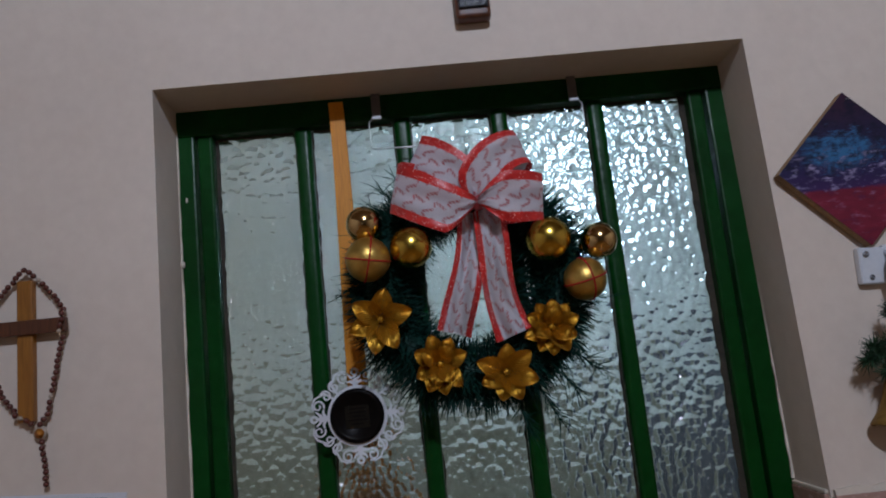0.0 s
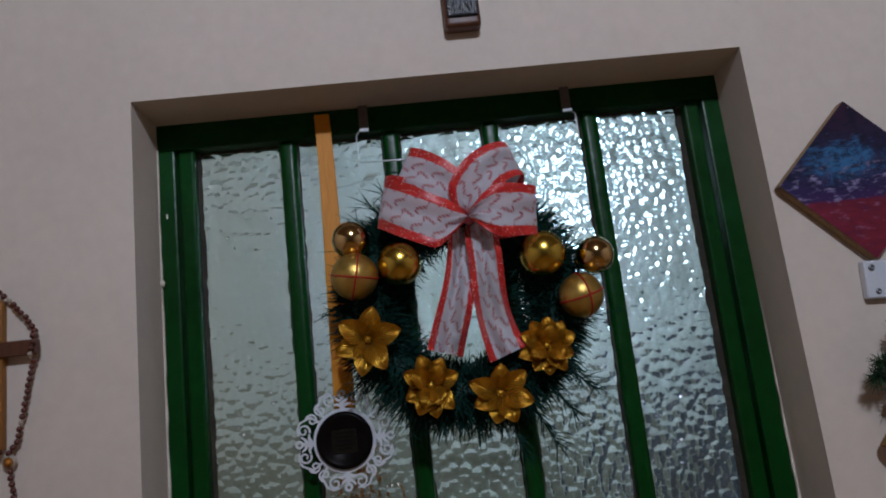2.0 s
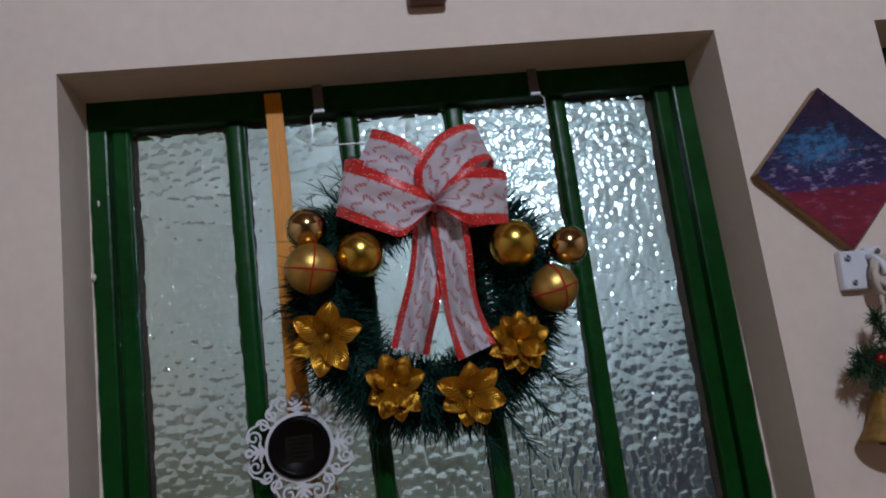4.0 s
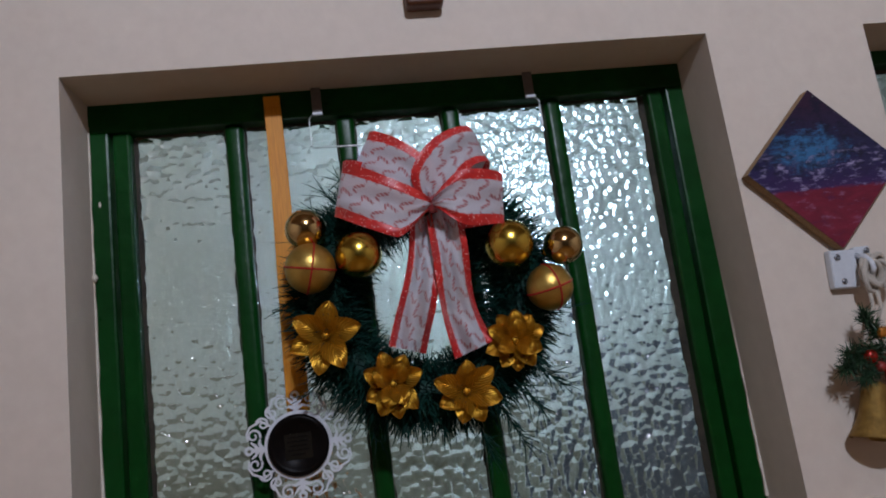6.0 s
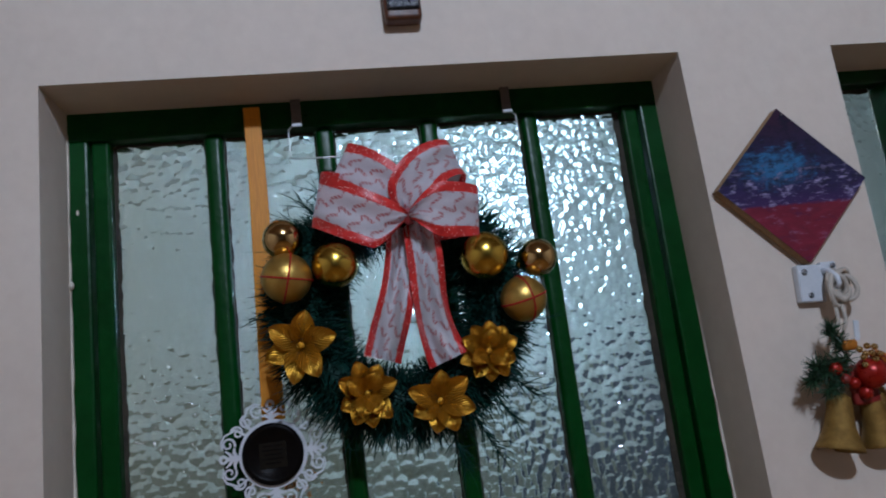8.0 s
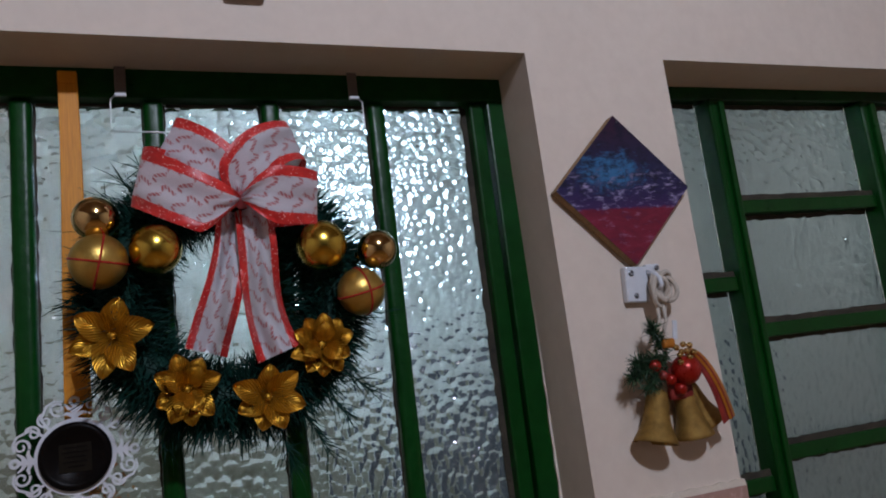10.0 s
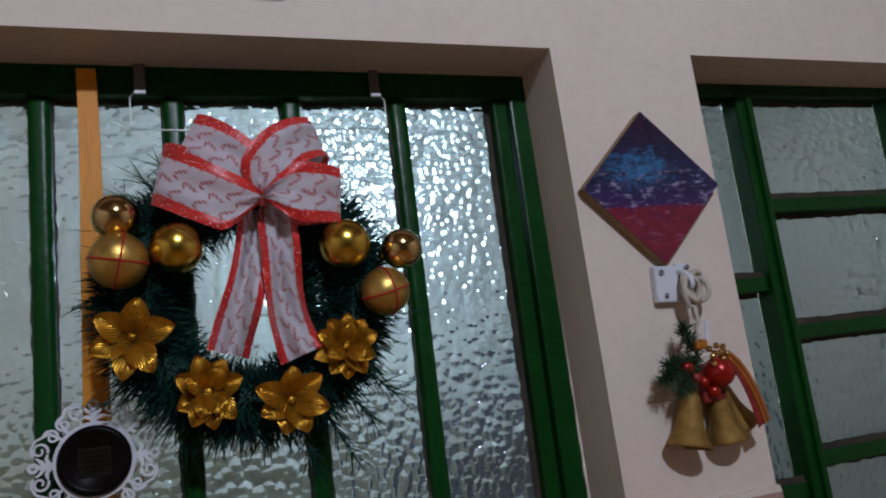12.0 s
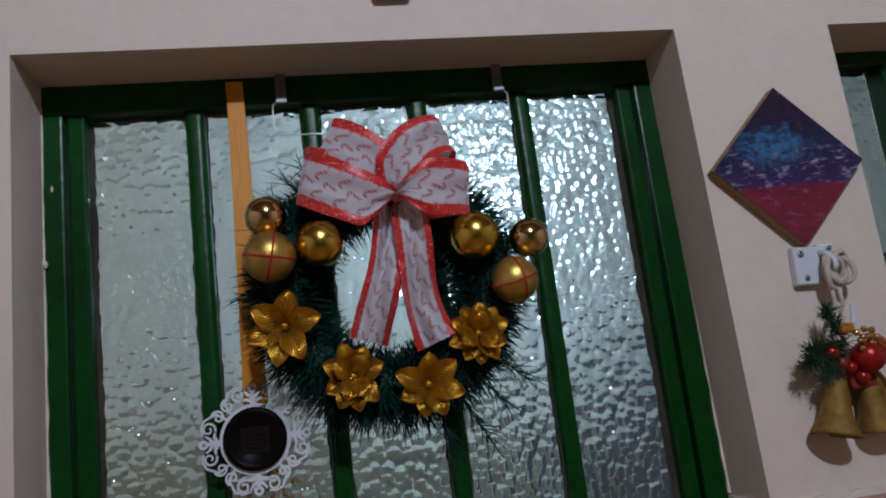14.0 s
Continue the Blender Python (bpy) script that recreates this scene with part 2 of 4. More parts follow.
GOLD_MATTE = surface("matte_champagne_gold", (0.52, 0.31, 0.065), (0.66, 0.43, 0.115), 0.36, 0.88, 30, 500, 0.45, 0.0006).m
GOLD_BELL = surface("glittered_bell_gold", (0.18, 0.098, 0.018), (0.37, 0.215, 0.05), 0.55, 0.6, 90, 900, 0.8, 0.001).m
RED_LINE = glitter("red_glitter_line", (0.45, 0.02, 0.012), (0.7, 0.12, 0.08)).m
RED_BALL = surface("red_satin_ball", (0.26, 0.007, 0.004), (0.42, 0.016, 0.007), 0.3, 0.35, 20, 300, 0.1).m
RED_RIBBON = surface("dark_red_ribbon", (0.16, 0.008, 0.008), (0.32, 0.03, 0.02), 0.5, 0, 40, 300, 0.3).m
GOLD_EDGE = surface("orange_gold_ribbon", (0.42, 0.13, 0.012), (0.62, 0.24, 0.03), 0.42, 0.3, 40, 300, 0.3).m
WIRE = surface("galvanised_wire", (0.42, 0.42, 0.40), (0.62, 0.62, 0.60), 0.32, 0.9, 40, 300, 0.1).m
CLIP = surface("dull_metal_clip", (0.13, 0.11, 0.10), (0.20, 0.17, 0.155), 0.45, 0.4, 40, 300, 0.15).m
WHITE_CUT = surface("white_lacquered_board", (0.66, 0.66, 0.70), (0.78, 0.78, 0.82), 0.5, 0, 20, 200, 0.12).m
BLACK_GLOSS = surface("black_brown_lacquer", (0.004, 0.003, 0.003), (0.008, 0.006, 0.005), 0.36, 0, 20, 200, 0.08, 0.001, 0.06).m
BROWN_PRINT = surface("brown_print", (0.007, 0.005, 0.0025), (0.013, 0.009, 0.0045), 0.5, 0, 60, 400, 0.1, 0.001, 0.12).m
WHITE_PLASTIC = surface("white_plastic", (0.60, 0.62, 0.66), (0.70, 0.72, 0.76), 0.42, 0, 20, 200, 0.1).m
SCREW = surface("dull_steel", (0.12, 0.12, 0.13), (0.25, 0.25, 0.26), 0.45, 0.8, 60, 300, 0.2).m
CORD = surface("beige_twisted_cord", (0.42, 0.36, 0.30), (0.62, 0.55, 0.47), 0.85, 0, 60, 500, 0.8, 0.001).m
LIGHT_WOOD = wood("honey_wood", (0.22, 0.078, 0.009), (0.33, 0.130, 0.017))
DARK_WOOD = wood("dark_brown_wood", (0.060, 0.018, 0.007), (0.115, 0.036, 0.013))
RAW_WOOD = wood("raw_edge_wood", (0.20, 0.11, 0.045), (0.33, 0.20, 0.09), 0.7)
BEAD = surface("brown_wooden_bead", (0.055, 0.011, 0.007), (0.12, 0.028, 0.017), 0.35, 0, 60, 400, 0.1).m
BEAD_PALE = surface("pale_bead", (0.33, 0.25, 0.19), (0.45, 0.36, 0.28), 0.45, 0, 60, 400, 0.1).m
PAPER = surface("white_paper", (0.62, 0.62, 0.66), (0.72, 0.72, 0.75), 0.75, 0, 12, 200, 0.1).m
INK = surface("grey_ink", (0.10, 0.10, 0.13), (0.20, 0.20, 0.24), 0.8, 0, 60, 300, 0.05).m
PLAQUE_SHEEN = surface("black_streaked_gloss", (0.010, 0.010, 0.013), (0.028, 0.028, 0.034), 0.2, 0, 30, 200, 0.2)
PLAQUE_SHEEN.bump(PLAQUE_SHEEN.noise(150, 4, PLAQUE_SHEEN.scaled(PLAQUE_SHEEN.co.outputs["Object"], (1.6, 1, 0.35))), 0.9, 0.004)
PLAQUE_SHEEN = PLAQUE_SHEEN.m
TAN = surface("dark_tan_unseen_wall", (0.17, 0.135, 0.105), (0.26, 0.21, 0.165), 0.7, 0, 2.2, 55, 0.25, 0.0015, 0.3).m
PORCH_BAND = surface("beige_band_paint", (0.24, 0.225, 0.175), (0.35, 0.33, 0.26), 0.7, 0, 3, 40, 0.3).m
SLATE = surface("slate_blue_wall_paint", (0.115, 0.122, 0.145), (0.18, 0.19, 0.22), 0.7, 0, 3, 40, 0.3).m
CLAY = surface("terracotta", (0.42, 0.14, 0.03), (0.60, 0.24, 0.06), 0.8, 0, 14, 120, 0.4).m


def glowing(name, colour, strength):
    n = Nodes(name)
    n.put(Base_Color=(*colour, 1), Emission_Color=(*colour, 1), Emission_Strength=strength)
    return n.m


BULB = glowing("lit_bulb_glass", (0.51, 0.77, 1.0), 70.0)


# ---------------------------------------------------------------- building helpers
def thing(name, loc, label, category, group="", kind=""):
    ob = new(name)
    ob.location = loc
    ob.empty_display_size = 0.05
    return tagged(ob, label, category, group, kind)


def part(name, bm, material, parent=None, label="", smooth=False):
    """Links a bmesh, in world places, as one mesh object under a thing or a part."""
    me = bpy.data.meshes.new(name)
    if isinstance(bm, bmesh.types.BMesh):
        bmesh.ops.recalc_face_normals(bm, faces=bm.faces)
        bm.to_mesh(me)
        bm.free()
    else:
        me.from_pydata(*bm)
    me.materials.append(material)
    if smooth:
        me.polygons.foreach_set("use_smooth", [True] * len(me.polygons))
    ob = new(name, me)
    if parent:
        ob.parent = parent
        if parent.type == "EMPTY":
            ob.matrix_parent_inverse = Matrix.Translation(-parent.location)
    return tagged(ob, label) if label else ob


def box(x0, x1, y0, y1, z0, z1, bevel=0.0, seg=2, bm=None, turn=None):
    bm = bm or bmesh.new()
    c = Vector(((x0 + x1) / 2, (y0 + y1) / 2, (z0 + z1) / 2))
    m = Matrix.Translation(c) @ (turn or Matrix()) @ Matrix.Diagonal((x1 - x0, y1 - y0, z1 - z0, 1))
    vs = bmesh.ops.create_cube(bm, size=1, matrix=m)["verts"]
    if bevel:
        es = {e for v in vs for e in v.link_edges}
        bmesh.ops.bevel(bm, geom=list(es), offset=bevel, segments=seg, affect="EDGES", profile=0.6)
    return bm


def ball(c, r, u=24, v=16, squash=(1, 1, 1), bm=None):
    bm = bm or bmesh.new()
    bmesh.ops.create_uvsphere(bm, u_segments=u, v_segments=v, radius=r, matrix=Matrix.Translation(c) @ Matrix.Diagonal((*squash, 1)))
    return bm


def tube(points, r, sides=8, bm=None, closed=False):
    """A round bar along points; r is a radius or one for each point."""
    bm = bm or bmesh.new()
    pts = [Vector(p) for p in points]
    n = len(pts)
    rings = []
    ref = Vector((0.31, 0.9, 0.21))
    for i, p in enumerate(pts):
        a = pts[(i - 1) % n] if closed or i else p
        b = pts[(i + 1) % n] if closed or i < n - 1 else p
        d = (b - a).normalized()
        s = d.cross(ref)
        s = (s if s.length > 1e-4 else d.cross(Vector((1, 0, 0)))).normalized()
        w = d.cross(s)
        rr = r[i] if isinstance(r, (list, tuple)) else r
        rings.append([bm.verts.new(p + rr * (math.cos(k) * s + math.sin(k) * w)) for k in (2 * math.pi * j / sides for j in range(sides))])
    for i in range(n if closed else n - 1):
        a, b = rings[i], rings[(i + 1) % n]
        for j in range(sides):
            bm.faces.new((a[j], a[(j + 1) % sides], b[(j + 1) % sides], b[j]))
    if not closed:
        bm.faces.new(rings[0])
        bm.faces.new(rings[-1])
    return bm


def lathe(profile, top, axis, sides=28, bm=None):
    """A turned shell: profile rows of (radius, distance along the axis from top)."""
    bm = bm or bmesh.new()
    axis = Vector(axis).normalized()
    s = axis.orthogonal().normalized()
    w = axis.cross(s)
    rings = [[bm.verts.new(Vector(top) + axis * d + r * (math.cos(k) * s + math.sin(k) * w)) for k in (2 * math.pi * j / sides for j in range(sides))] for r, d in profile]
    for a, b in zip(rings, rings[1:]):
        for j in range(sides):
            bm.faces.new((a[j], a[(j + 1) % sides], b[(j + 1) % sides], b[j]))
    return bm


def stroke(points, width, y0, y1, bm):
    """A flat cut-out stroke in the x-z plane, between depths y0 and y1; width may taper."""
    n = len(points)
    left, right = [], []
    for i, (x, z) in enumerate(points):
        ax, az = points[max(i - 1, 0)]
        bx, bz = points[min(i + 1, n - 1)]
        d = Vector((bx - ax, bz - az)).normalized()
        w = (width[0] + (width[1] - width[0]) * i / (n - 1)) / 2
        left.append((x - d.y * w, z + d.x * w))
        right.append((x + d.y * w, z - d.x * w))
    rows = [[bm.verts.new((x, y, z)) for x, z in side] for side in (left, right) for y in (y0, y1)]
    a, b, c, d = rows
    for i in range(n - 1):
        for p, q in ((a, b), (b, d), (d, c), (c, a)):
            bm.faces.new((p[i], p[i + 1], q[i + 1], q[i]))
    bm.faces.new((a[0], b[0], d[0], c[0]))
    bm.faces.new((a[-1], b[-1], d[-1], c[-1]))
    return bm


def blades(roots, rng, length, width, curl=0.25):
    """Thin flat needles: roots are (place, way); returns vertices, edges and faces."""
    verts, faces = [], []
    for p, d in roots:
        p, d = Vector(p), Vector(d).normalized()
        ln, side = rng.uniform(*length), d.cross(Vector((rng.gauss(0, 1), rng.gauss(0, 1), rng.gauss(0, 1)))).normalized()
        bend = d.cross(side) * ln * rng.uniform(-curl, curl) + Vector((0, 0, -0.08 * ln))
        k = len(verts)
        for f, w in ((0, 1), (0.55, 0.85), (1, 0.25)):
            q = p + d * ln * f + bend * f * f
            verts += [q - side * width * w / 2, q + side * width * w / 2]
        faces += [(k, k + 1, k + 3, k + 2), (k + 2, k + 3, k + 5, k + 4)]
    return verts, [], faces

# ---------------------------------------------------------------- the room
WALL, BACK = 0.97, 1.13
DX0, DX1, TOP = -0.352, 0.488, 2.12
WX0, WX1, WZ0 = 0.719, 1.62, 1.10
RX0, RX1, RY0, CEIL = -2.1, 2.6, -6.5, 3.02


def holed_wall():
    """The wall with the door and the window, cut through its whole thickness, its arrises worn round."""
    wall = part("wall_north", box(RX0 - 0.15, RX1 + 0.15, WALL, BACK, 0, CEIL + 0.1), PLASTER)
    tagged(wall, "cream painted plaster wall with a door and a window", "wall", kind="structure")
    cuts = []
    # each opening: its sides at z0 and at the top, and the lintel's height at either end; the arrises lean a little
    openings = ((DX0, DX1, -0.5, DX0, DX1, 1.46, 1.46), (DX0, DX1, 1.45, DX0 + 0.002, DX1 - 0.0085, TOP - 0.0005, TOP - 0.005),
                (WX0, WX1, WZ0, WX0 - 0.009, WX1 - 0.010, TOP - 0.008, TOP - 0.012))
    for x0, x1, z0, tx0, tx1, tz0, tz1 in openings:
        bm = box(x0, x1, WALL - 0.5, BACK + 0.5, z0, TOP)
        for v in bm.verts:
            if v.co.z > z0 + 0.1:
                v.co.x, v.co.z = (tx0, tz0) if v.co.x < (x0 + x1) / 2 else (tx1, tz1)
        cut = part("cut", bm, PLASTER)
        mod = wall.modifiers.new("opening", "BOOLEAN")
        mod.operation, mod.object, mod.solver = "DIFFERENCE", cut, "EXACT"
        cuts.append(cut)
    soft = wall.modifiers.new("worn_edges", "BEVEL")
    soft.width, soft.segments, soft.limit_method, soft.angle_limit = 0.005, 3, "ANGLE", radians(40)
    me = bpy.data.meshes.new_from_object(wall.evaluated_get(bpy.context.evaluated_depsgraph_get()))
    wall.modifiers.clear()
    wall.data = me
    for cut in cuts:
        bpy.data.objects.remove(cut)
    return wall


holed_wall()
# unseen shell: floor warm, ceiling and south wall dark, to set bounced light
for name, args, mat, label, cat in (
    ("floor", (RX0 - 0.15, RX1 + 0.15, RY0 - 0.15, BACK, -0.1, 0), FLOOR_STONE, "brown stone kitchen floor", "floor"),
    ("ceiling", (RX0 - 0.15, RX1 + 0.15, RY0 - 0.15, WALL, CEIL, CEIL + 0.1), CEILING_PAINT, "varnished wooden ceiling", "ceiling"),
    ("wall_south", (RX0 - 0.15, RX1 + 0.15, RY0 - 0.15, RY0, 0, CEIL), TAN, "unseen far wall, dark tan to cut bounced light", "wall"),
    ("wall_west", (RX0 - 0.15, RX0, RY0, WALL, 0, CEIL), PLASTER, "cream painted plaster wall", "wall"),
    ("wall_east", (RX1, RX1 + 0.15, RY0, WALL, 0, CEIL), PLASTER, "cream painted plaster wall", "wall"),
    ("ground", (-60, 60, BACK, 60, -0.2, -0.02), CEMENT, "grey cement ground outside", "ground"),
    ("porch_ceiling", (-5, 9, BACK, 3.2, 3.0, 3.1), PORCH_PAINT, "pale porch ceiling at night", "ceiling"),
    ("porch_wall", (-5, 9, 3.2, 3.35, -0.02, 3.6), PORCH_PAINT, "pale greenish porch wall at night", "wall"),
):
    tagged(part(name, box(*args), mat), label, cat, kind="structure")

# the bulb under the ceiling
fixture = thing("ceiling_lamp", (ROOM_LAMP[0], ROOM_LAMP[1], CEIL), "white ceiling rose with a lit bulb", "lamp")
part("rose", lathe([(0.0, 0.0), (0.05, 0.001), (0.05, 0.012), (0.02, 0.02), (0.0, 0.02)], (ROOM_LAMP[0], ROOM_LAMP[1], CEIL - 0.001), (0, 0, -1)), WHITE_PLASTIC, fixture, smooth=True)

# invented fittings for the two added porch fill lights
for spot in PORCH_FILLS:
    rose = thing("porch_fill_fitting", (spot[0], spot[1], 3.0), "added white ceiling rose above an unseen fill light", "lamp", "porch ceiling lamps")
    part("rose", lathe([(0.0, 0.0), (0.05, 0.001), (0.05, 0.012), (0.02, 0.02), (0.0, 0.02)], (spot[0], spot[1], 2.999), (0, 0, -1)), WHITE_PLASTIC, rose, smooth=True)
    part("flex", tube([(spot[0], spot[1], 2.98), (spot[0], spot[1], spot[2] + 0.09)], 0.004, 8), WHITE_PLASTIC, rose)
# invented lower band on the porch wall, so the low glass turns darker
tagged(part("porch_dark_band", box(-5, 0.795, 3.17, 3.198, -0.02, 1.56, 0.004), PORCH_BAND), "beige brown band added to the porch wall to darken the low panes", "wall", kind="structure")
tagged(part("porch_parapet", box(0.80, 2.0, 2.75, 2.9, -0.02, 1.58, 0.01), SLATE), "slate blue low wall on the porch", "wall", kind="structure")
porch_lamp = thing("porch_lamp", (PORCH_LAMP[0], 3.2, PORCH_LAMP[2]), "lit white globe lamp on the porch wall", "lamp")
part("globe", ball(PORCH_LAMP, 0.094), BULB, porch_lamp, smooth=True)
part("holder", tube([(PORCH_LAMP[0], 3.199, PORCH_LAMP[2]), (PORCH_LAMP[0], PORCH_LAMP[1] + 0.07, PORCH_LAMP[2])], 0.03, 12), WHITE_PLASTIC, porch_lamp)


# ---------------------------------------------------------------- the door
def wavy_strip(x0, x1, y, z0, z1, rng, amp, depth=0.003, step=0.012, upright=True):
    """A strip of putty, plaster or painted gap shade whose inner edge is uneven."""
    bm = bmesh.new()
    a0, a1 = (z0, z1) if upright else (x0, x1)
    k = max(2, int((a1 - a0) / step))
    rows = []
    for i in range(k + 1):
        a = a0 + (a1 - a0) * i / k
        w = rng.uniform(-amp, amp)
        if upright:
            p = ((x0, y, a), (x0, y - depth, a), (x1 + w, y - depth * 0.7, a), (x1 + w, y, a))
        else:
            p = ((a, y, z0), (a, y - depth, z0), (a, y - depth * 0.7, z1 + w), (a, y, z1 + w))
        rows.append([bm.verts.new(q) for q in p])
    for r, s in zip(rows, rows[1:]):
        for j in range(4):
            bm.faces.new((r[j], r[(j + 1) % 4], s[(j + 1) % 4], s[j]))
    return bm


def glass_pane(bm, pattern, parent):
    """A pane pressed with a pattern on the room side and smooth behind."""
    pane = part("pane", bm, pattern, parent, "hammered glass pane")
    pane.data.materials.append(FLAT_GLASS)
    for p in pane.data.polygons:
        p.material_index = 1 if p.normal.y > 0.5 else 0
    return pane


PANE_Z = 2.0785
BARS = (-0.1645, -0.0125, 0.1365, 0.2860)


def make_door(rng):
    door = thing("door_1", (0.068, 1.0890, 0.0), "dark green painted iron door with five tall hammered glass panes", "door", kind="structure")
    # fixed outer frame
    for x0, x1 in ((DX0 - 0.012, -0.326), (0.4545, DX1 + 0.004)):
        part("frame_post", box(x0, x1, 1.0640, 1.1090, 0.0, 2.0815, 0.003), GREEN, door)
    part("frame_head", box(DX0 - 0.010, DX1 + 0.003, 1.0625, 1.1100, 2.0805, 2.124, 0.003), GREEN, door)
    # leaf
    for x0, x1 in ((-0.3225, -0.300), (0.4285, 0.451)):
        part("stile", box(x0, x1, 1.0700, 1.1040, 0.02, 2.0812, 0.004, 3), GREEN, door)
    part("bottom_panel", box(-0.300, 0.4285, 1.0740, 1.1020, 0.02, 0.75, 0.003), GREEN, door)
    edges = [-0.300] + [v for b in BARS for v in (b - 0.0118, b + 0.0118)] + [0.4285]
    for b in BARS:
        part("glazing_bar", box(b - 0.0124, b + 0.0124, 1.0720, 1.1040, 0.75, PANE_Z + 0.004, 0.0095, 5), GREEN, door, smooth=True)
    for i in range(5):
        x0, x1 = edges[2 * i], edges[2 * i + 1]
        pane = glass_pane(box(x0 + 0.001, x1 - 0.001, 1.0905, 1.0945, 0.752, PANE_Z + 0.003), GLASS, door)
        wide = 0.009 if i == 4 else 0.0028
        part("putty_and_shade_strip", wavy_strip(x1, x1 - wide, 1.0903, 0.76, PANE_Z, rng, 0.0016), PUTTY_AND_SHADE, pane)
        part("putty_and_shade_strip", wavy_strip(x0, x0 + (0.005 if i == 0 else 0.0025), 1.0903, 0.76, PANE_Z, rng, 0.0014), PUTTY_AND_SHADE, pane)
        part("putty_and_shade_strip", wavy_strip(x0 + 0.004, x1 - 0.004, 1.0903, PANE_Z + 0.003, PANE_Z - 0.0015, rng, 0.0016, upright=False), PUTTY_AND_SHADE, pane)
    # paint chip on the frame
    part("paint_chip", ball((-0.340, 1.0637, 1.983), 0.0026, 8, 6, (0.6, 0.2, 1.6)), RAW, door, "pale chip in the green paint")
    return door


make_door(random.Random(3))


def make_reveal_edges(rng):
    """Uneven plaster left unpainted where the frame meets the wall."""
    for x0, x1, amp in ((DX1 + 0.001, DX1 - 0.004, 0.0009), (DX0 - 0.001, DX0 + 0.003, 0.0008)):
        tagged(part("trim", wavy_strip(x0, x1, 1.0635, 1.50, TOP - 0.03, rng, amp, 0.004, 0.022), RAW), "pale rough plaster edge beside the door frame", "trim", kind="structure")
    tagged(part("trim", ball((DX0 + 0.004, 1.0590, 1.886), 0.004, 10, 8, (0.8, 1, 1.3)), RAW), "small lump of plaster at the door frame", "trim", kind="structure")


make_reveal_edges(random.Random(8))


# ---------------------------------------------------------------- the window
def make_window(rng):
    win = thing("window_1", (1.17, 1.08, WZ0), "dark green iron window with hammered glass panes", "window", kind="structure")
    y0, y1 = 1.0660, 1.098
    frame_bars = ((WX0 - 0.003, WX0 + 0.020, WZ0, TOP - 0.02), (WX1 - 0.020, WX1 + 0.003, WZ0, TOP - 0.02))
    for x0, x1, z0, z1 in frame_bars:
        part("window_frame", box(x0, x1, y0 + 0.006, y1, z0, z1, 0.003), GREEN, win)
    part("window_head", box(WX0 - 0.003, WX1 + 0.003, y0, y1, 2.0885, TOP + 0.003, 0.003), GREEN, win)
    part("window_foot", box(WX0, WX1, y0, y1, WZ0 + 0.0005, WZ0 + 0.03, 0.003), GREEN, win)
    mullions = ((0.857, 0.886), (1.198, 1.230))
    for x0, x1 in mullions:
        post = part("mullion", box(x0, x1, 1.0540, y1, WZ0 + 0.03, 2.088, 0.006, 3), GREEN, win)
        part("lip", box(x0 + 0.014, x1 - 0.004, 1.0475, 1.0550, WZ0 + 0.03, 2.080, 0.0025), GREEN, post)
    columns = ((WX0 + 0.020, 0.857, (1.78, 1.466, 1.13)), (0.886, 1.198, (1.906, 1.700, 1.506, 1.30, 1.13)), (1.230, WX1 - 0.020, (1.906, 1.700, 1.506, 1.30, 1.13)))
    for k, (x0, x1, levels) in enumerate(columns):
        top = 2.0875
        for z in levels:
            pane = glass_pane(box(x0 + 0.001, x1 - 0.001, 1.0900, 1.0940, z + 0.004, top + 0.003), WINDOW_GLASS, win)
            part("putty_and_shade_strip", wavy_strip(x0, x0 + 0.005, 1.0898, z + 0.012, top - 0.003, rng, 0.002), PUTTY_AND_SHADE, pane)
            # dark strip at the pane top, standing for the shadow gap under the rail
            part("putty_and_shade_strip", wavy_strip(x0 + 0.005, x1 - 0.005, 1.0898, top + 0.002, top - 0.007, rng, 0.002, upright=False), PUTTY_AND_SHADE, pane)
            rail = part("rail", box(x0 + 0.0005, x1 - 0.0005, 1.0640, 1.1075, z - 0.017, z + 0.006, 0.0025), GREEN, win)
            part("putty_and_shade_strip", wavy_strip(x0 + 0.001, x1 - 0.001, 1.0740, z + 0.0055, z + 0.0155, rng, 0.0012, 0.006, upright=False), PUTTY_AND_SHADE, rail)
            top = z - 0.0172
    return win


make_window(random.Random(5))


# ---------------------------------------------------------------- the wreath
WR = Vector((0.064, 1.022, 1.812))


def ring_point(a, r=0.125):
    return WR + Vector((r * math.cos(a), 0, r * math.sin(a)))


def make_bauble(parent, c, r, mat, label, striped=False, tilt=0.0, cap_to=None):
    b = part("bauble", ball(c, r, 40, 26), mat, parent, label, True)
    inward = (Vector(cap_to or WR) + Vector((0, 0.09, 0)) - Vector(c)).normalized()
    part("cap", lathe([(0.0, -0.004), (0.006, -0.004), (0.006, 0.004), (0.0, 0.006)], Vector(c) + inward * r, inward, 14), GOLD_SHINY, b, smooth=True)
    if striped:
        for turn in (tilt, tilt + 88):
            m = Matrix.Translation(c) @ Matrix.Rotation(radians(turn), 4, "Y") @ Matrix.Rotation(radians(9), 4, "Z")
            pts = [m @ Vector((0, (r + 0.0001) * math.sin(k), (r + 0.0001) * math.cos(k))) for k in (2 * math.pi * j / 56 for j in range(56))]
            part("stripe", tube(pts, 0.0013, 6, closed=True), RED_LINE, b, "thin red glitter line")
    return b


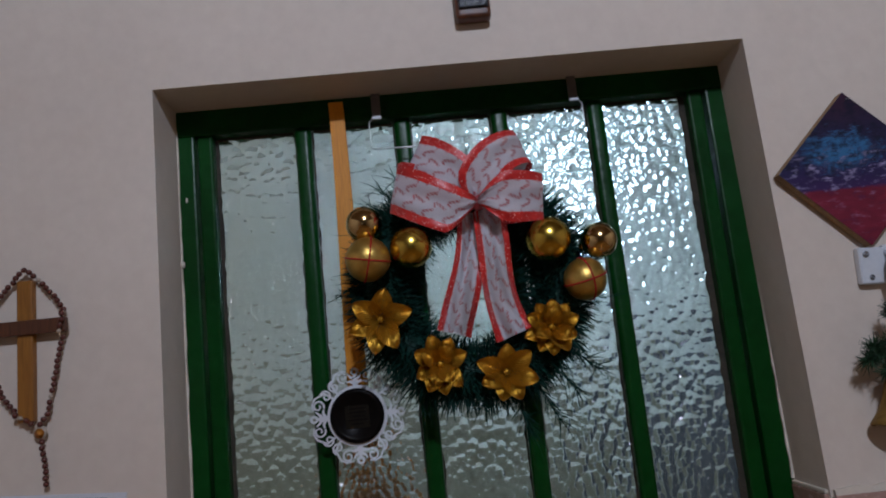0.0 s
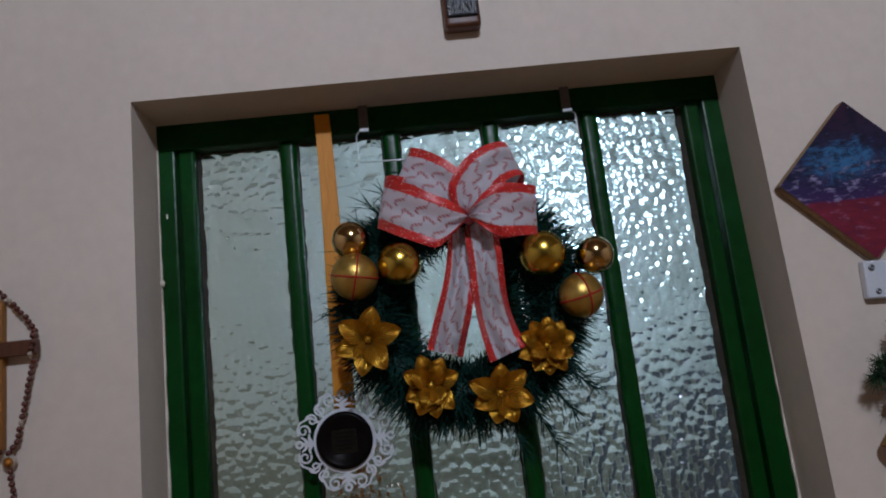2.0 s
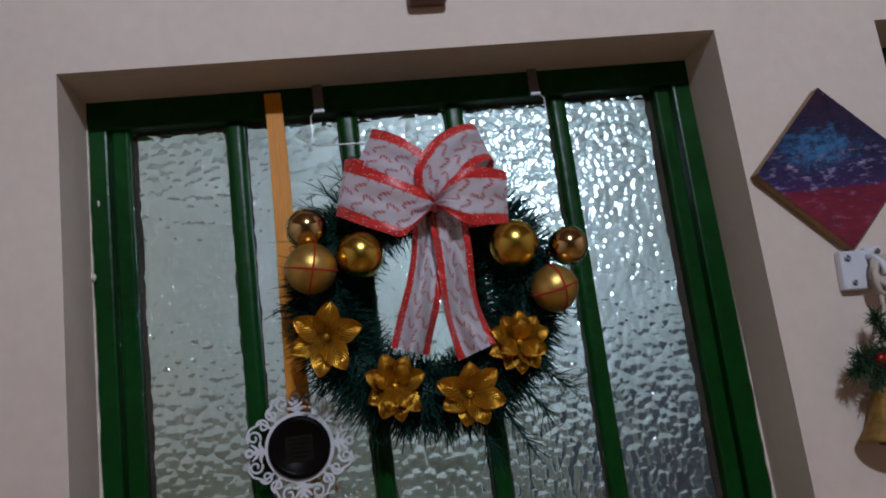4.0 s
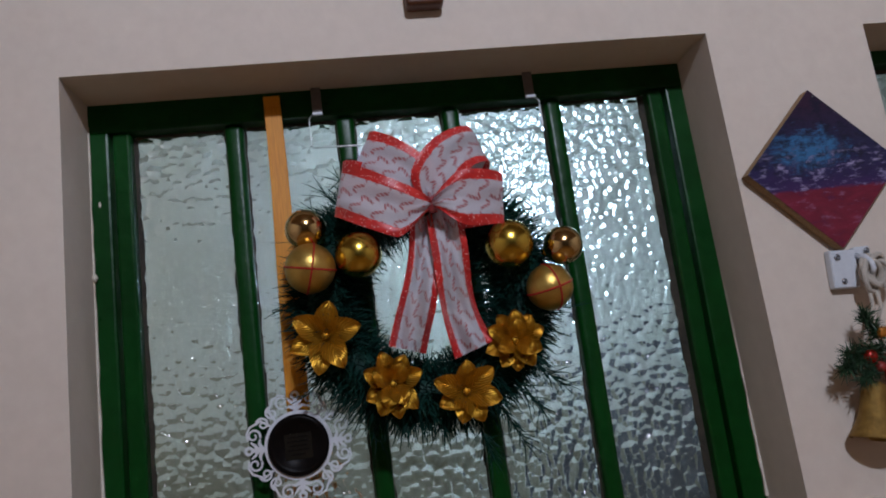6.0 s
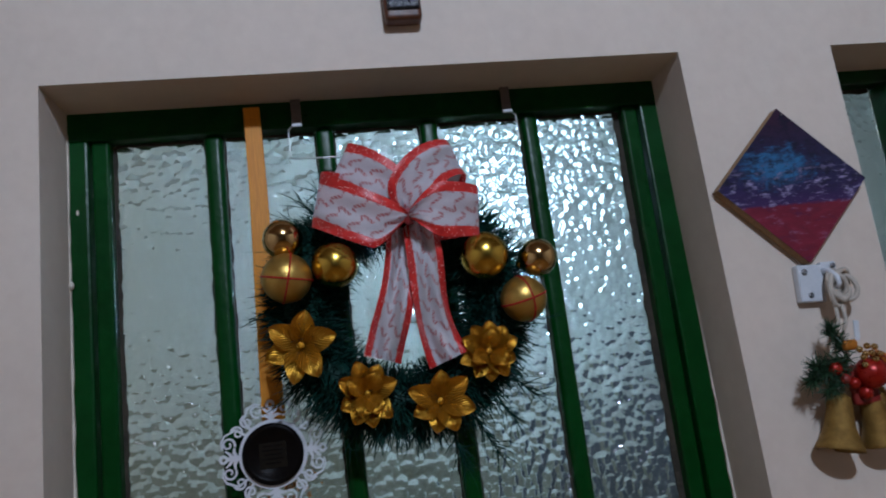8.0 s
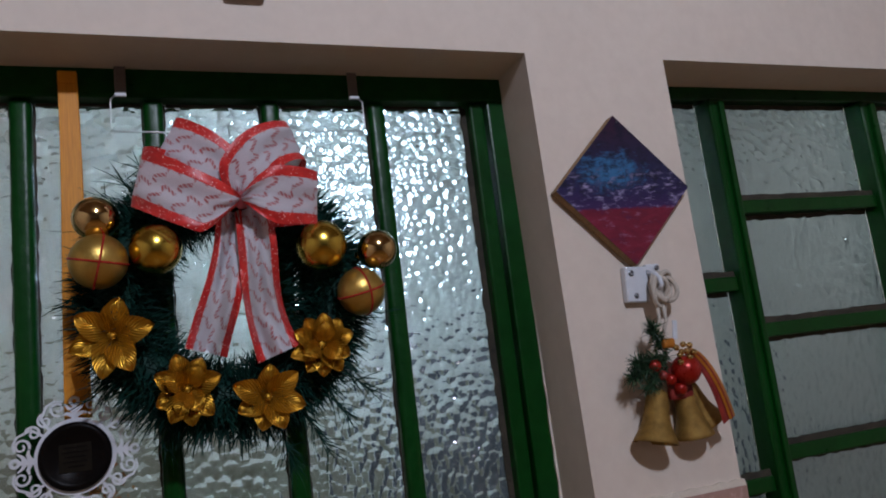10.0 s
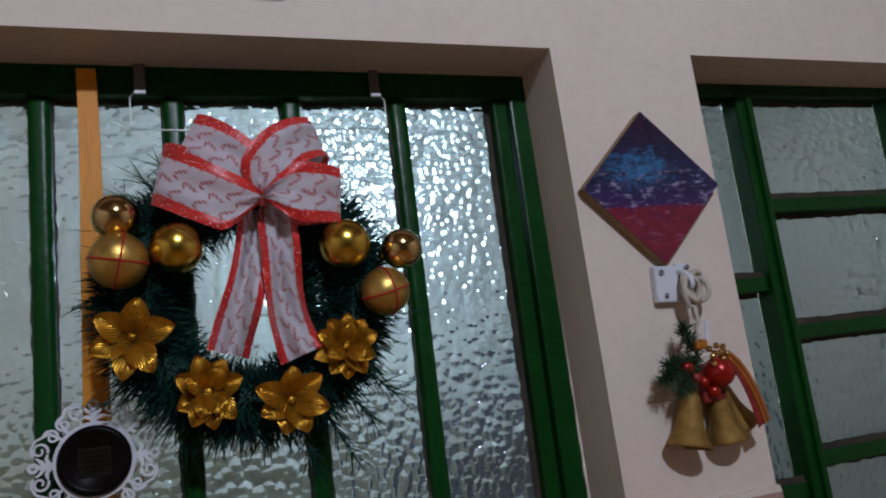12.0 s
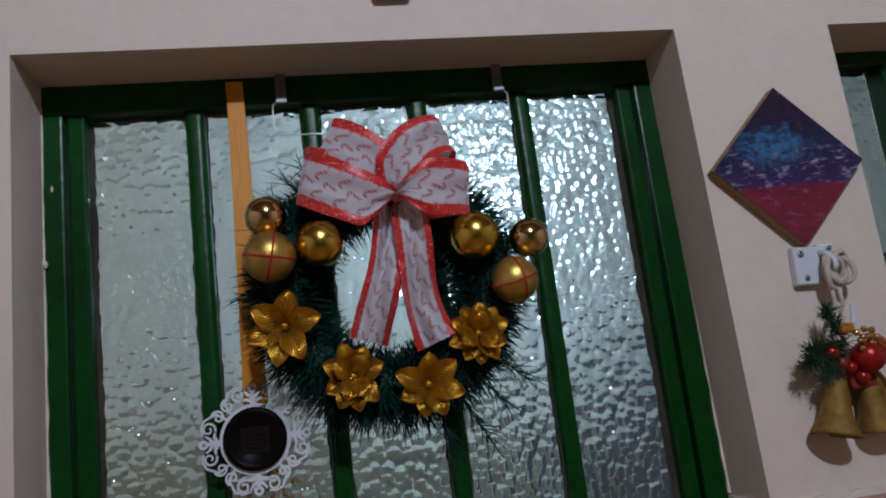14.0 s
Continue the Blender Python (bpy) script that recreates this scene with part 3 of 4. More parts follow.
def petal(centre, angle, length, width, lift, rng, rounded):
    """A cupped, pointed leaf of foil in a flower that faces the room."""
    bm = bmesh.new()
    uvs = bm.loops.layers.uv.new("UVMap")
    d = Vector((math.cos(angle), 0, math.sin(angle)))
    s = Vector((-math.sin(angle), 0, math.cos(angle)))
    nu, nv = 12, 8
    grid, twist = [], rng.uniform(-0.25, 0.25)
    for i in range(nu + 1):
        f = i / nu
        w = width * (math.sin(math.pi * min(1, f * 0.93 + 0.07) ** (0.72 if rounded else 0.85)) ** (0.7 if rounded else 0.95)) + 0.0012
        row = []
        for j in range(nv + 1):
            v = 2 * j / nv - 1
            out = -lift * math.sin(f * 2.2) * length + 0.004 * f * f
            cup = 0.20 * width * v * v - 0.0016 * (1 - abs(v)) * (1 if abs(v) < 0.2 else 0)
            wob = 0.0008 * math.sin(9 * f + 5 * v + angle * 3)
            p = Vector(centre) + d * (0.004 + length * f) + s * (w * v / 2) + Vector((0, out - cup + wob + twist * v * w * 0.5, 0))
            row.append((bm.verts.new(p), f, j / nv))
        grid.append(row)
    for i in range(nu):
        for j in range(nv):
            q = (grid[i][j], grid[i + 1][j], grid[i + 1][j + 1], grid[i][j + 1])
            face = bm.faces.new([x[0] for x in q])
            for loop, x in zip(face.loops, q):
                loop[uvs].uv = (x[1], x[2])
    return bm


def make_flower(parent, c, angles, length, width, rng, rounded=False, inner=()):
    c = Vector(c)
    heart = part("flower", ball(c + Vector((0, -0.004, 0)), 0.0045, 12, 8, (1, 0.8, 1)), FOIL, parent, "gold foil poinsettia flower", True)
    for k, a in enumerate(angles):
        part("petal", petal(c, radians(a), length * rng.uniform(0.9, 1.06), width, rng.uniform(0.28, 0.5), rng, rounded), FOIL, heart, smooth=True)
    for a in inner:
        part("petal", petal(c + Vector((0, -0.007, 0)), radians(a), length * 0.68, width * 0.85, rng.uniform(0.55, 0.8), rng, rounded), FOIL, heart, smooth=True)
    for k in range(5):
        a = k * 1.257
        part("stamen", ball(c + Vector((0.004 * math.cos(a), -0.008, 0.004 * math.sin(a))), 0.0012, 8, 6), GOLD_SHINY, heart, smooth=True)


KNOT = Vector((0.079, 0.952, 1.913))


def band(rows, crease=0.0):
    """A ribbon from rows of (one edge, other edge, gather, length so far), with soft creases along it."""
    bm = bmesh.new()
    uvs = bm.loops.layers.uv.new("UVMap")
    nv = 20
    grid = []
    for a, b, gather, u in rows:
        line = []
        for j in range(nv + 1):
            v = 2 * j / nv - 1
            y = gather * (0.0040 * math.sin(v * 7.0 + u * 30) + 0.0022 * math.sin(v * 15.0 + 1.0))
            y += crease * (math.sin(v * 4.2 + u * 24) + 0.5 * math.sin(v * 8.0 - u * 47))
            line.append((bm.verts.new(a.lerp(b, j / nv) + Vector((0, y, 0))), u, 0.031 * v))
        grid.append(line)
    for a, b in zip(grid, grid[1:]):
        for j in range(nv):
            q = (a[j], b[j], b[j + 1], a[j + 1])
            face = bm.faces.new([x[0] for x in q])
            for loop, x in zip(face.loops, q):
                loop[uvs].uv = (x[1], x[2])
    return bm


def bow_loop(way, edges, lengths, reach, swell, bulge, back, rise, tip=0.0):
    """One loop of the bow: out from the knot along an axis that bends from one angle to another, round the fold and back behind.

    edges and lengths give how far either edge of the ribbon lies beside the loop's axis and runs out along it,
    reach the part of the way over which the gathers open, swell how far each edge bellies out midway,
    rise how far the rear half shows beside the front one, tip how far one end of the fold leans to the room.
    """
    a0, a1 = radians(way[0]), radians(way[1] + 0.01)
    rows, u, prior = [], 0.0, None
    for i in range(53):
        f = 2 * math.pi * i / 52
        out = (1 - math.cos(f)) / 2
        a = a0 + (a1 - a0) * out
        run = Vector((math.sin(a) - math.sin(a0), 0, math.cos(a0) - math.cos(a))) / (a1 - a0)
        s = Vector((-math.sin(a), 0, math.cos(a)))
        wide = 0.14 + 0.86 * math.sin(min(1.0, out / reach) * math.pi / 2)
        deep = back - bulge * math.sin(f) * (0.75 + 0.25 * math.cos(f))
        ends = []
        for k in (0, 1):
            off = edges[k] * wide + swell[k] * math.sin(math.pi * out) + rise * max(0.0, -math.sin(f))
            ends.append(KNOT + run * lengths[k] + s * off + Vector((0, deep + (2 * k - 1) * tip * out, 0)))
        mid = (ends[0] + ends[1]) / 2
        u += (mid - prior).length if prior else 0.0
        prior = mid
        rows.append((ends[0], ends[1], 1.0 - min(1.0, out / reach), u))
    return band(rows, 0.0021)


def bow_tail(x0, x1, z1, half0, half1, sway, phase, near, slant):
    rows, u, prior = [], 0.0, None
    for i in range(37):
        f = i / 36
        x = x0 + (x1 - x0) * (f ** 1.6) + sway * math.sin(f * 5.0 + phase) * f
        mid = Vector((x, 0.968 - near + 0.010 * f + 0.008 * math.sin(f * 7 + phase), KNOT.z - 0.008 + (z1 - KNOT.z) * f))
        u += (mid - prior).length if prior else 0.0
        prior = mid
        half = half0 + (half1 - half0) * min(1, f * 1.4) ** 0.8
        side = Vector((1, 0.5 * math.sin(f * 6 + phase * 2), 0.0)) * half + Vector((0, 0, slant * f * f))
        rows.append((mid - side, mid + side, 1.0 - min(1, f * 2), u))
    return band(rows, 0.0054)


def make_wreath(rng):
    wreath = thing("wreath", (WR.x, WR.y, WR.z - 0.18), "dark green tinsel Christmas wreath hanging on the glass door", "wreath")
    part("ring", tube([ring_point(2 * math.pi * k / 72) for k in range(72)], 0.030, 10, closed=True), NEEDLE, wreath, smooth=True)
    roots = []
    for k in range(13000):
        a = rng.uniform(0, 2 * math.pi)
        c = ring_point(a, 0.125 + rng.uniform(-0.012, 0.012))
        t = rng.uniform(0, 2 * math.pi)
        rad = Vector((math.cos(a), 0, math.sin(a)))
        tan = Vector((-math.sin(a), 0, math.cos(a)))
        way = rad * math.cos(t) + Vector((0, math.sin(t), 0)) + tan * rng.gauss(0, 0.35)
        if way.y > 0:
            way.y *= 0.5
        roots.append((c + way.normalized() * 0.02, way))
    tagged(part("needles", blades(roots, rng, (0.018, 0.041), 0.0020), NEEDLE, wreath), kind="stuff")
    # loose sprays that stick out
    for a, n, ln in ((-62, 80, 0.074), (-38, 72, 0.068), (-74, 76, 0.072), (-50, 50, 0.060), (178, 22, 0.055), (150, 20, 0.05), (30, 18, 0.05), (-10, 18, 0.05), (135, 26, 0.05), (127, 40, 0.056), (119, 34, 0.060), (212, 22, 0.05), (-118, 22, 0.045)):
        a = radians(a)
        tip = Vector((math.cos(a), -0.25, math.sin(a) - 0.15))
        stem = [ring_point(a, 0.135) + tip * ln * f for f in (0, 0.5, 1)]
        spray = part("spray", tube(stem, 0.0008, 5), NEEDLE, wreath)
        leaf = []
        for k in range(n):
            f = rng.random()
            leaf.append((stem[0].lerp(stem[2], f), tip + Vector((rng.gauss(0, 0.6), rng.gauss(0, 0.5), rng.gauss(0, 0.6)))))
        tagged(part("spray_needles", blades(leaf, rng, (0.018, 0.04), 0.0012, 0.4), NEEDLE, spray), kind="stuff")
    make_bauble(wreath, (-0.075, 0.975, 1.902), 0.0245, GOLD_MIRROR, "mirror-bright copper gold bauble")
    make_bauble(wreath, (-0.073, 0.965, 1.852), 0.0300, GOLD_MATTE, "matte champagne bauble with red glitter lines", True, 12)
    make_bauble(wreath, (-0.015, 0.972, 1.864), 0.0285, GOLD_SHINY, "shiny gold bauble")
    make_bauble(wreath, (0.170, 0.968, 1.857), 0.0300, GOLD_SHINY, "shiny gold bauble")
    make_bauble(wreath, (0.239, 0.975, 1.849), 0.0245, GOLD_MIRROR, "mirror-bright copper gold bauble")
    make_bauble(wreath, (0.212, 0.968, 1.798), 0.0285, GOLD_MATTE, "matte champagne bauble with red glitter lines", True, -12)
    make_flower(wreath, (-0.064, 0.982, 1.772), (78, 10, 146, 199, 256, 296), 0.042, 0.029, rng, True)
    make_flower(wreath, (0.009, 0.982, 1.706), (62, 105, 18, 150, 205, 242, 275, 310), 0.0355, 0.026, rng, True, (60, 140, 250, 300))
    make_flower(wreath, (0.095, 0.982, 1.687), (84, 36, 156, 201, 255, 292, 341), 0.0365, 0.027, rng, True)
    make_flower(wreath, (0.161, 0.980, 1.739), (85, 52, 118, 18, 150, 195, 236, 266, 300, 335), 0.0335, 0.025, rng, True, (80, 200, 320))
    bow = part("bow", ball(KNOT + Vector((0, 0.0, 0)), 0.011, 16, 10, (0.8, 0.6, 1.1)), RIBBON, wreath, "white and red candy-cane printed ribbon bow", True)
    for args in (((114, 158), (-0.029, 0.031), (0.107, 0.116), 0.30, (0.0, 0.0), 0.030, 0.014, 0.004, 0.006),
                 ((84, 6), (-0.029, 0.032), (0.121, 0.098), 0.28, (0.0, 0.0), 0.036, 0.014, -0.020, -0.008),
                 ((152, 152), (-0.004, 0.0565), (0.116, 0.103), 0.24, (0.001, 0.004), 0.030, 0.0, -0.019, 0.010),
                 ((0, 0), (-0.0335, 0.0275), (0.086, 0.090), 0.50, (-0.002, 0.004), 0.030, 0.0, 0.006, -0.006)):
        part("loop", bow_loop(*args), RIBBON, bow, smooth=True)
    part("tail", bow_tail(0.068, 0.034, 1.752, 0.0150, 0.0225, 0.003, 0.4, 0.0, -0.007), RIBBON, bow, smooth=True)
    part("tail", bow_tail(0.093, 0.107, 1.742, 0.0195, 0.0235, 0.005, 2.2, 0.006, 0.008), RIBBON, bow, smooth=True)
    return wreath


make_wreath(random.Random(11))


def make_hanger():
    """The bent wire from which the wreath hangs, clipped over the top of the door leaf."""
    hanger = thing("wreath_hanger", (0.10, 1.04, 2.02), "bent galvanised wire hanger clipped over the door top", "hanger")
    pts = [(-0.056, 1.0560, 2.079), (-0.0605, 1.0530, 2.072), (-0.061, 1.0510, 2.035), (-0.057, 1.0500, 2.030), (0.03, 1.0460, 2.026), (0.066, 1.0460, 2.026), (0.072, 1.0460, 2.034), (0.078, 1.0460, 2.038), (0.085, 1.0460, 2.034),
           (0.091, 1.0460, 2.027), (0.16, 1.0480, 2.028), (0.256, 1.0500, 2.030), (0.2605, 1.0510, 2.035), (0.261, 1.0530, 2.072), (0.256, 1.0560, 2.079)]
    part("wire", tube(pts, 0.0011, 8), WIRE, hanger, smooth=True)
    for x in (-0.0485, 0.2495):
        part("clip", box(x - 0.0068, x + 0.0068, 1.0535, 1.0565, 2.078, 2.1175, 0.001), CLIP, hanger, "dull flat metal clip")
        part("clip_lip", box(x - 0.0068, x + 0.0068, 1.0485, 1.0530, 2.076, 2.0800, 0.0008), WHITE_PLASTIC, hanger, "pale folded end of the clip")
    part("drop_wire", tube([(0.078, 1.0460, 2.037), (0.078, 1.03, 1.99), (0.074, 1.024, 1.945)], 0.0009, 6), WIRE, hanger)


make_hanger()


# ---------------------------------------------------------------- the small framed picture on its ribbon
def spiral(cx, cz, r0, r1, a0, a1, n=18):
    out = []
    for k in range(n):
        f = k / (n - 1)
        a, r = radians(a0 + (a1 - a0) * f), r0 + (r1 - r0) * f
        out.append((cx + r * math.cos(a), cz + r * math.sin(a)))
    return out


def make_picture():
    cx, cz, y = -0.112, 1.648, 1.0460
    strap = thing("hanging_ribbon", (-0.108, 1.05, 1.70), "orange satin ribbon hanging down the door from its top", "ribbon")
    bm = bmesh.new()
    rows = []
    for k in range(30):
        f = k / 29
        z, w = 2.108 - 0.42 * f, 0.0208 / 2 + 0.0034 * f
        x = -0.1085 + 0.0012 * math.sin(5 * f)
        rows.append([bm.verts.new((x + sx * w, yy + 0.0015 * math.sin(9 * f), z)) for sx, yy in ((-1, 1.0555), (1, 1.0555), (1, 1.0567), (-1, 1.0567))])
    for a, b in zip(rows, rows[1:]):
        for j in range(4):
            bm.faces.new((a[j], a[(j + 1) % 4], b[(j + 1) % 4], b[j]))
    part("strap", bm, ORANGE_SATIN, strap, smooth=False)
    for sx in (-1, 1):
        hem = [(-0.1085 + 0.0012 * math.sin(5 * f) + sx * (0.0104 + 0.0034 * f), 1.0558 + 0.0015 * math.sin(9 * f), 2.108 - 0.42 * f) for f in (k / 29 for k in range(30))]
        part("woven_edge", tube(hem, 0.0007, 6), ORANGE_SATIN, strap, smooth=True)
    part("top_fold", box(-0.1192, -0.0978, 1.0540, 1.0552, 2.094, 2.110, 0.0005), ORANGE_SATIN, strap)
    pic = thing("picture_frame", (cx, y, cz - 0.07), "small round black picture in a white scrollwork frame", "picture frame")
    bm = bmesh.new()
    y0, y1 = y - 0.0015, y + 0.0015
    layer = itertools.count()

    def cut(points, width, bm):
        """A stroke of the cut-out, each a hair behind the one before."""
        d = 0.00007 * (next(layer) % 12)
        return stroke(points, width, y0 + d, y1 + d, bm)

    cut(spiral(cx, cz, 0.0392, 0.0392, 0, 360, 60), (0.0052, 0.0052), bm)
    rim = part("cut_out_frame", bm, WHITE_CUT, pic, "white lacquered scroll cut-out")
    for base in (0, 90, 180, 270):
        b = radians(base)
        tip = bmesh.new()
        d, s = (math.cos(b), math.sin(b)), (-math.sin(b), math.cos(b))
        at = lambda r, q: (cx + d[0] * r + s[0] * q, cz + d[1] * r + s[1] * q)
        cut([at(0.040, 0), at(0.05, 0), at(0.057, 0)], (0.007, 0.004), tip)
        ring = [(at(0.0605, 0)[0] + 0.004 * math.cos(k), at(0.0605, 0)[1] + 0.004 * math.sin(k)) for k in (2 * math.pi * j / 14 for j in range(15))]
        cut(ring, (0.0032, 0.0032), tip)
        for sg in (-1, 1):
            cut([at(0.050, sg * 0.001), at(0.053, sg * 0.006), at(0.058, sg * 0.010)], (0.005, 0.0015), tip)
            cut([at(0.045, sg * 0.002), at(0.0475, sg * 0.008), at(0.0465, sg * 0.013)], (0.005, 0.002), tip)
        part("finial", tip, WHITE_CUT, rim)
        for sg in (-1, 1):
            sc = bmesh.new()
            c = at(0.054, sg * 0.017)
            cut(spiral(*c, 0.0085, 0.0022, base + sg * 200, base - sg * 230, 26), (0.0026, 0.0018), sc)
            c2 = (cx + 0.0515 * math.cos(b + sg * 0.62), cz + 0.0515 * math.sin(b + sg * 0.62))
            cut(spiral(*c2, 0.0082, 0.002, base + sg * 20, base + sg * 420, 26), (0.0028, 0.0018), sc)
            cut([at(0.061, sg * 0.012), at(0.0625, sg * 0.020), at(0.058, sg * 0.028), at(0.044, sg * 0.034), at(0.032, sg * 0.026)], (0.0018, 0.0030), sc)
            part("scroll", sc, WHITE_CUT, rim)
    bezel = [(0.0, 0.0), (0.0372, 0.0), (0.0376, 0.004), (0.0352, 0.007), (0.0305, 0.0075), (0.0286, 0.0045), (0.0, 0.0045)]
    part("round_bezel", lathe(bezel, (cx, y - 0.0016, cz), (0, -1, 0), 48), BLACK_GLOSS, pic, "dark brown-black glossy bezel", True)
    face = part("printed_face", box(cx - 0.0165, cx + 0.0165, y - 0.0066, y - 0.0062, cz - 0.017, cz + 0.014), BROWN_PRINT, pic, "dim brown printed square")
    for k in range(5):
        w = (0.012, 0.0135, 0.0105, 0.013, 0.009)[k]
        part("print_line", box(cx - w, cx + w, y - 0.0069, y - 0.0067, cz + 0.009 - 0.0052 * k, cz + 0.0108 - 0.0052 * k), BLACK_GLOSS, face)


make_picture()


# ---------------------------------------------------------------- the wall beside the door
def make_plaque():
    x0, x1, z0, z1 = 0.0785, 0.1275, 2.172, 2.272
    plaque = thing("wall_plaque", (0.103, WALL, z0), "dark brown glossy plaque on the wall above the door", "wall ornament")
    part("body", box(x0, x1, WALL - 0.024, WALL - 0.0005, z0, z1, 0.007, 4), DARK_WOOD, plaque, smooth=True)
    part("panel", box(x0 + 0.004, x1 - 0.003, WALL - 0.028, WALL - 0.0235, z0 + 0.013, z1 - 0.012, 0.003, 3), PLAQUE_SHEEN, plaque, "black glossy streaked panel", True)


make_plaque()


def make_painting():
    c = Vector((0.5940, 0.0, 1.9095))
    half = 0.1077 / math.sqrt(2)
    turn = Matrix.Rotation(radians(45), 4, "Y")
    pic = thing("canvas_painting", (c.x, WALL, c.z), "small diamond-hung painting in blue, purple and crimson", "painting")
    y0 = WALL - 0.0160
    part("wooden_block", box(c.x - half, c.x + half, y0, WALL - 0.0005, c.z - half, c.z + half, 0.0015, 2, turn=turn), RAW_WOOD, pic, "raw brown wooden edge")
    ob = part("painted_face", box(-half + 0.0006, half - 0.0006, -0.0006, 0.0006, -half + 0.0006, half - 0.0006, turn=turn), CANVAS, pic, "brushed blue, purple and crimson paint")
    ob.location = (c.x, y0 - 0.0007, c.z)
    part("nail", tube([(c.x + 0.004, y0 - 0.0002, c.z + 0.097), (c.x + 0.004, y0 - 0.003, c.z + 0.097)], 0.0014, 8), SCREW, pic)


make_painting()


def make_hook_plate():
    plate = thing("hook_plate", (0.590, WALL, 1.776), "white plastic hook plate screwed to the wall", "wall hook")
    tilt = Matrix.Rotation(radians(3), 4, "Y")
    part("plate", box(0.570, 0.606, WALL - 0.013, WALL - 0.0005, 1.752, 1.801, 0.003, 3, turn=tilt), WHITE_PLASTIC, plate, smooth=False)
    part("plate_wing", box(0.6065, 0.629, WALL - 0.011, WALL - 0.0005, 1.782, 1.803, 0.003, 3), WHITE_PLASTIC, plate)
    for x, z, r in ((0.580, 1.792, 0.0042), (0.583, 1.761, 0.0036), (0.622, 1.797, 0.0036)):
        part("screw", lathe([(0.0, 0.0), (r, 0.0), (r, 0.0012), (r * 0.6, 0.002), (0.0, 0.0012)], (x, WALL - 0.0132, z), (0, -1, 0), 14), SCREW, plate, "dull steel screw head")
    plate.location.x += 0.005
    part("hook", tube([(0.612, WALL - 0.010, 1.792), (0.613, WALL - 0.026, 1.788), (0.614, WALL - 0.034, 1.780), (0.614, WALL - 0.036, 1.772), (0.614, WALL - 0.032, 1.765)], 0.0035, 10), WHITE_PLASTIC, plate, smooth=True)


make_hook_plate()


def make_bells(rng):
    y = WALL - 0.026
    orn = thing("christmas_bells", (0.60, WALL - 0.03, 1.56), "gold bells with red balls and pine sprig on cord", "Christmas ornament")
    # cord: a loose bunch of loops over the hook
    for cx, cz, rx, rz, lean in ((0.615, 1.770, 0.016, 0.019, 0.2), (0.621, 1.766, 0.0135, 0.017, -0.4), (0.610, 1.764, 0.013, 0.021, 0.5), (0.619, 1.776, 0.011, 0.012, 0.9), (0.612, 1.768, 0.010, 0.014, -0.8), (0.616, 1.760, 0.009, 0.011, 0.3)):
        pts = [(cx + rx * math.cos(k) + 0.25 * lean * rz * math.sin(k), WALL - 0.026 + 0.007 * math.sin(k + lean * 3), cz + rz * math.sin(k)) for k in (2 * math.pi * j / 28 for j in range(28))]
        part("cord_loop", tube(pts, 0.0034, 8, closed=True), CORD, orn, "beige twisted cord", True)
    for a, b in (((0.604, 1.752), (0.590, 1.700)), ((0.613, 1.748), (0.602, 1.700))):
        part("cord", tube([(a[0], WALL - 0.026, a[1]), ((a[0] + b[0]) / 2 + 0.004, WALL - 0.030, (a[1] + b[1]) / 2), (b[0], y, b[1])], 0.0026, 8), CORD, orn, smooth=True)
    # bells
    prof = [(0.0, 0.0), (0.010, 0.001), (0.0155, 0.006), (0.018, 0.016), (0.0195, 0.03), (0.022, 0.042), (0.0265, 0.053), (0.0325, 0.063), (0.0345, 0.0675), (0.0335, 0.0685), (0.031, 0.064), (0.025, 0.052), (0.0195, 0.036), (0.015, 0.012)]
    for top, axis, k in (((0.5855, y + 0.004, 1.636), (-0.26, -0.05, -1), 1.0), ((0.626, y + 0.006, 1.634), (0.10, 0.02, -1), 0.95), ((0.636, y + 0.014, 1.640), (0.50, 0.10, -1), 0.92)):
        bell = part("bell", lathe([(r * k * 0.84, d * k * 1.03) for r, d in prof], top, axis, 32), GOLD_BELL, orn, "glittered gold bell", True)
        ax = Vector(axis).normalized()
        part("clapper", ball(Vector(top) + ax * 0.058 * k, 0.007 * k, 12, 8), GOLD_MATTE, bell, smooth=True)
    # balls and berries
    for c, r, mat, lab in (((0.620, y - 0.016, 1.656), 0.0195, RED_BALL, "satin red ball"), ((0.577, y - 0.010, 1.666), 0.0088, RED_BALL, "red berry"), ((0.588, y - 0.010, 1.652), 0.0070, RED_RIBBON, "dark red berry"),
                           ((0.596, y - 0.014, 1.646), 0.0075, RED_BALL, "red berry"), ((0.610, y - 0.012, 1.633), 0.0085, RED_BALL, "red berry")):
        part("berry", ball(c, r, 24, 16), mat, orn, lab, True)
    for dx, dz in ((0, 0), (0.009, 0.004), (0.015, 0.011), (0.006, 0.013), (-0.004, 0.010), (0.012, -0.004), (0.019, 0.002), (-0.002, -0.009), (0.002, 0.004)):
        part("gold_bead", ball((0.608 + dx, y - 0.024 - rng.uniform(0, 0.006), 1.676 + dz), 0.0042, 14, 10), GOLD_MIRROR, orn, smooth=True)
    # ribbon ends and clip
    part("ribbon_knot", box(0.594, 0.612, y - 0.016, y - 0.002, 1.686, 1.699, 0.004, 3), GOLD_EDGE, orn, smooth=True)
    part("ribbon_back", box(0.598, 0.634, y - 0.008, y + 0.004, 1.618, 1.668, 0.006, 3), RED_RIBBON, orn, "dark red ribbon")
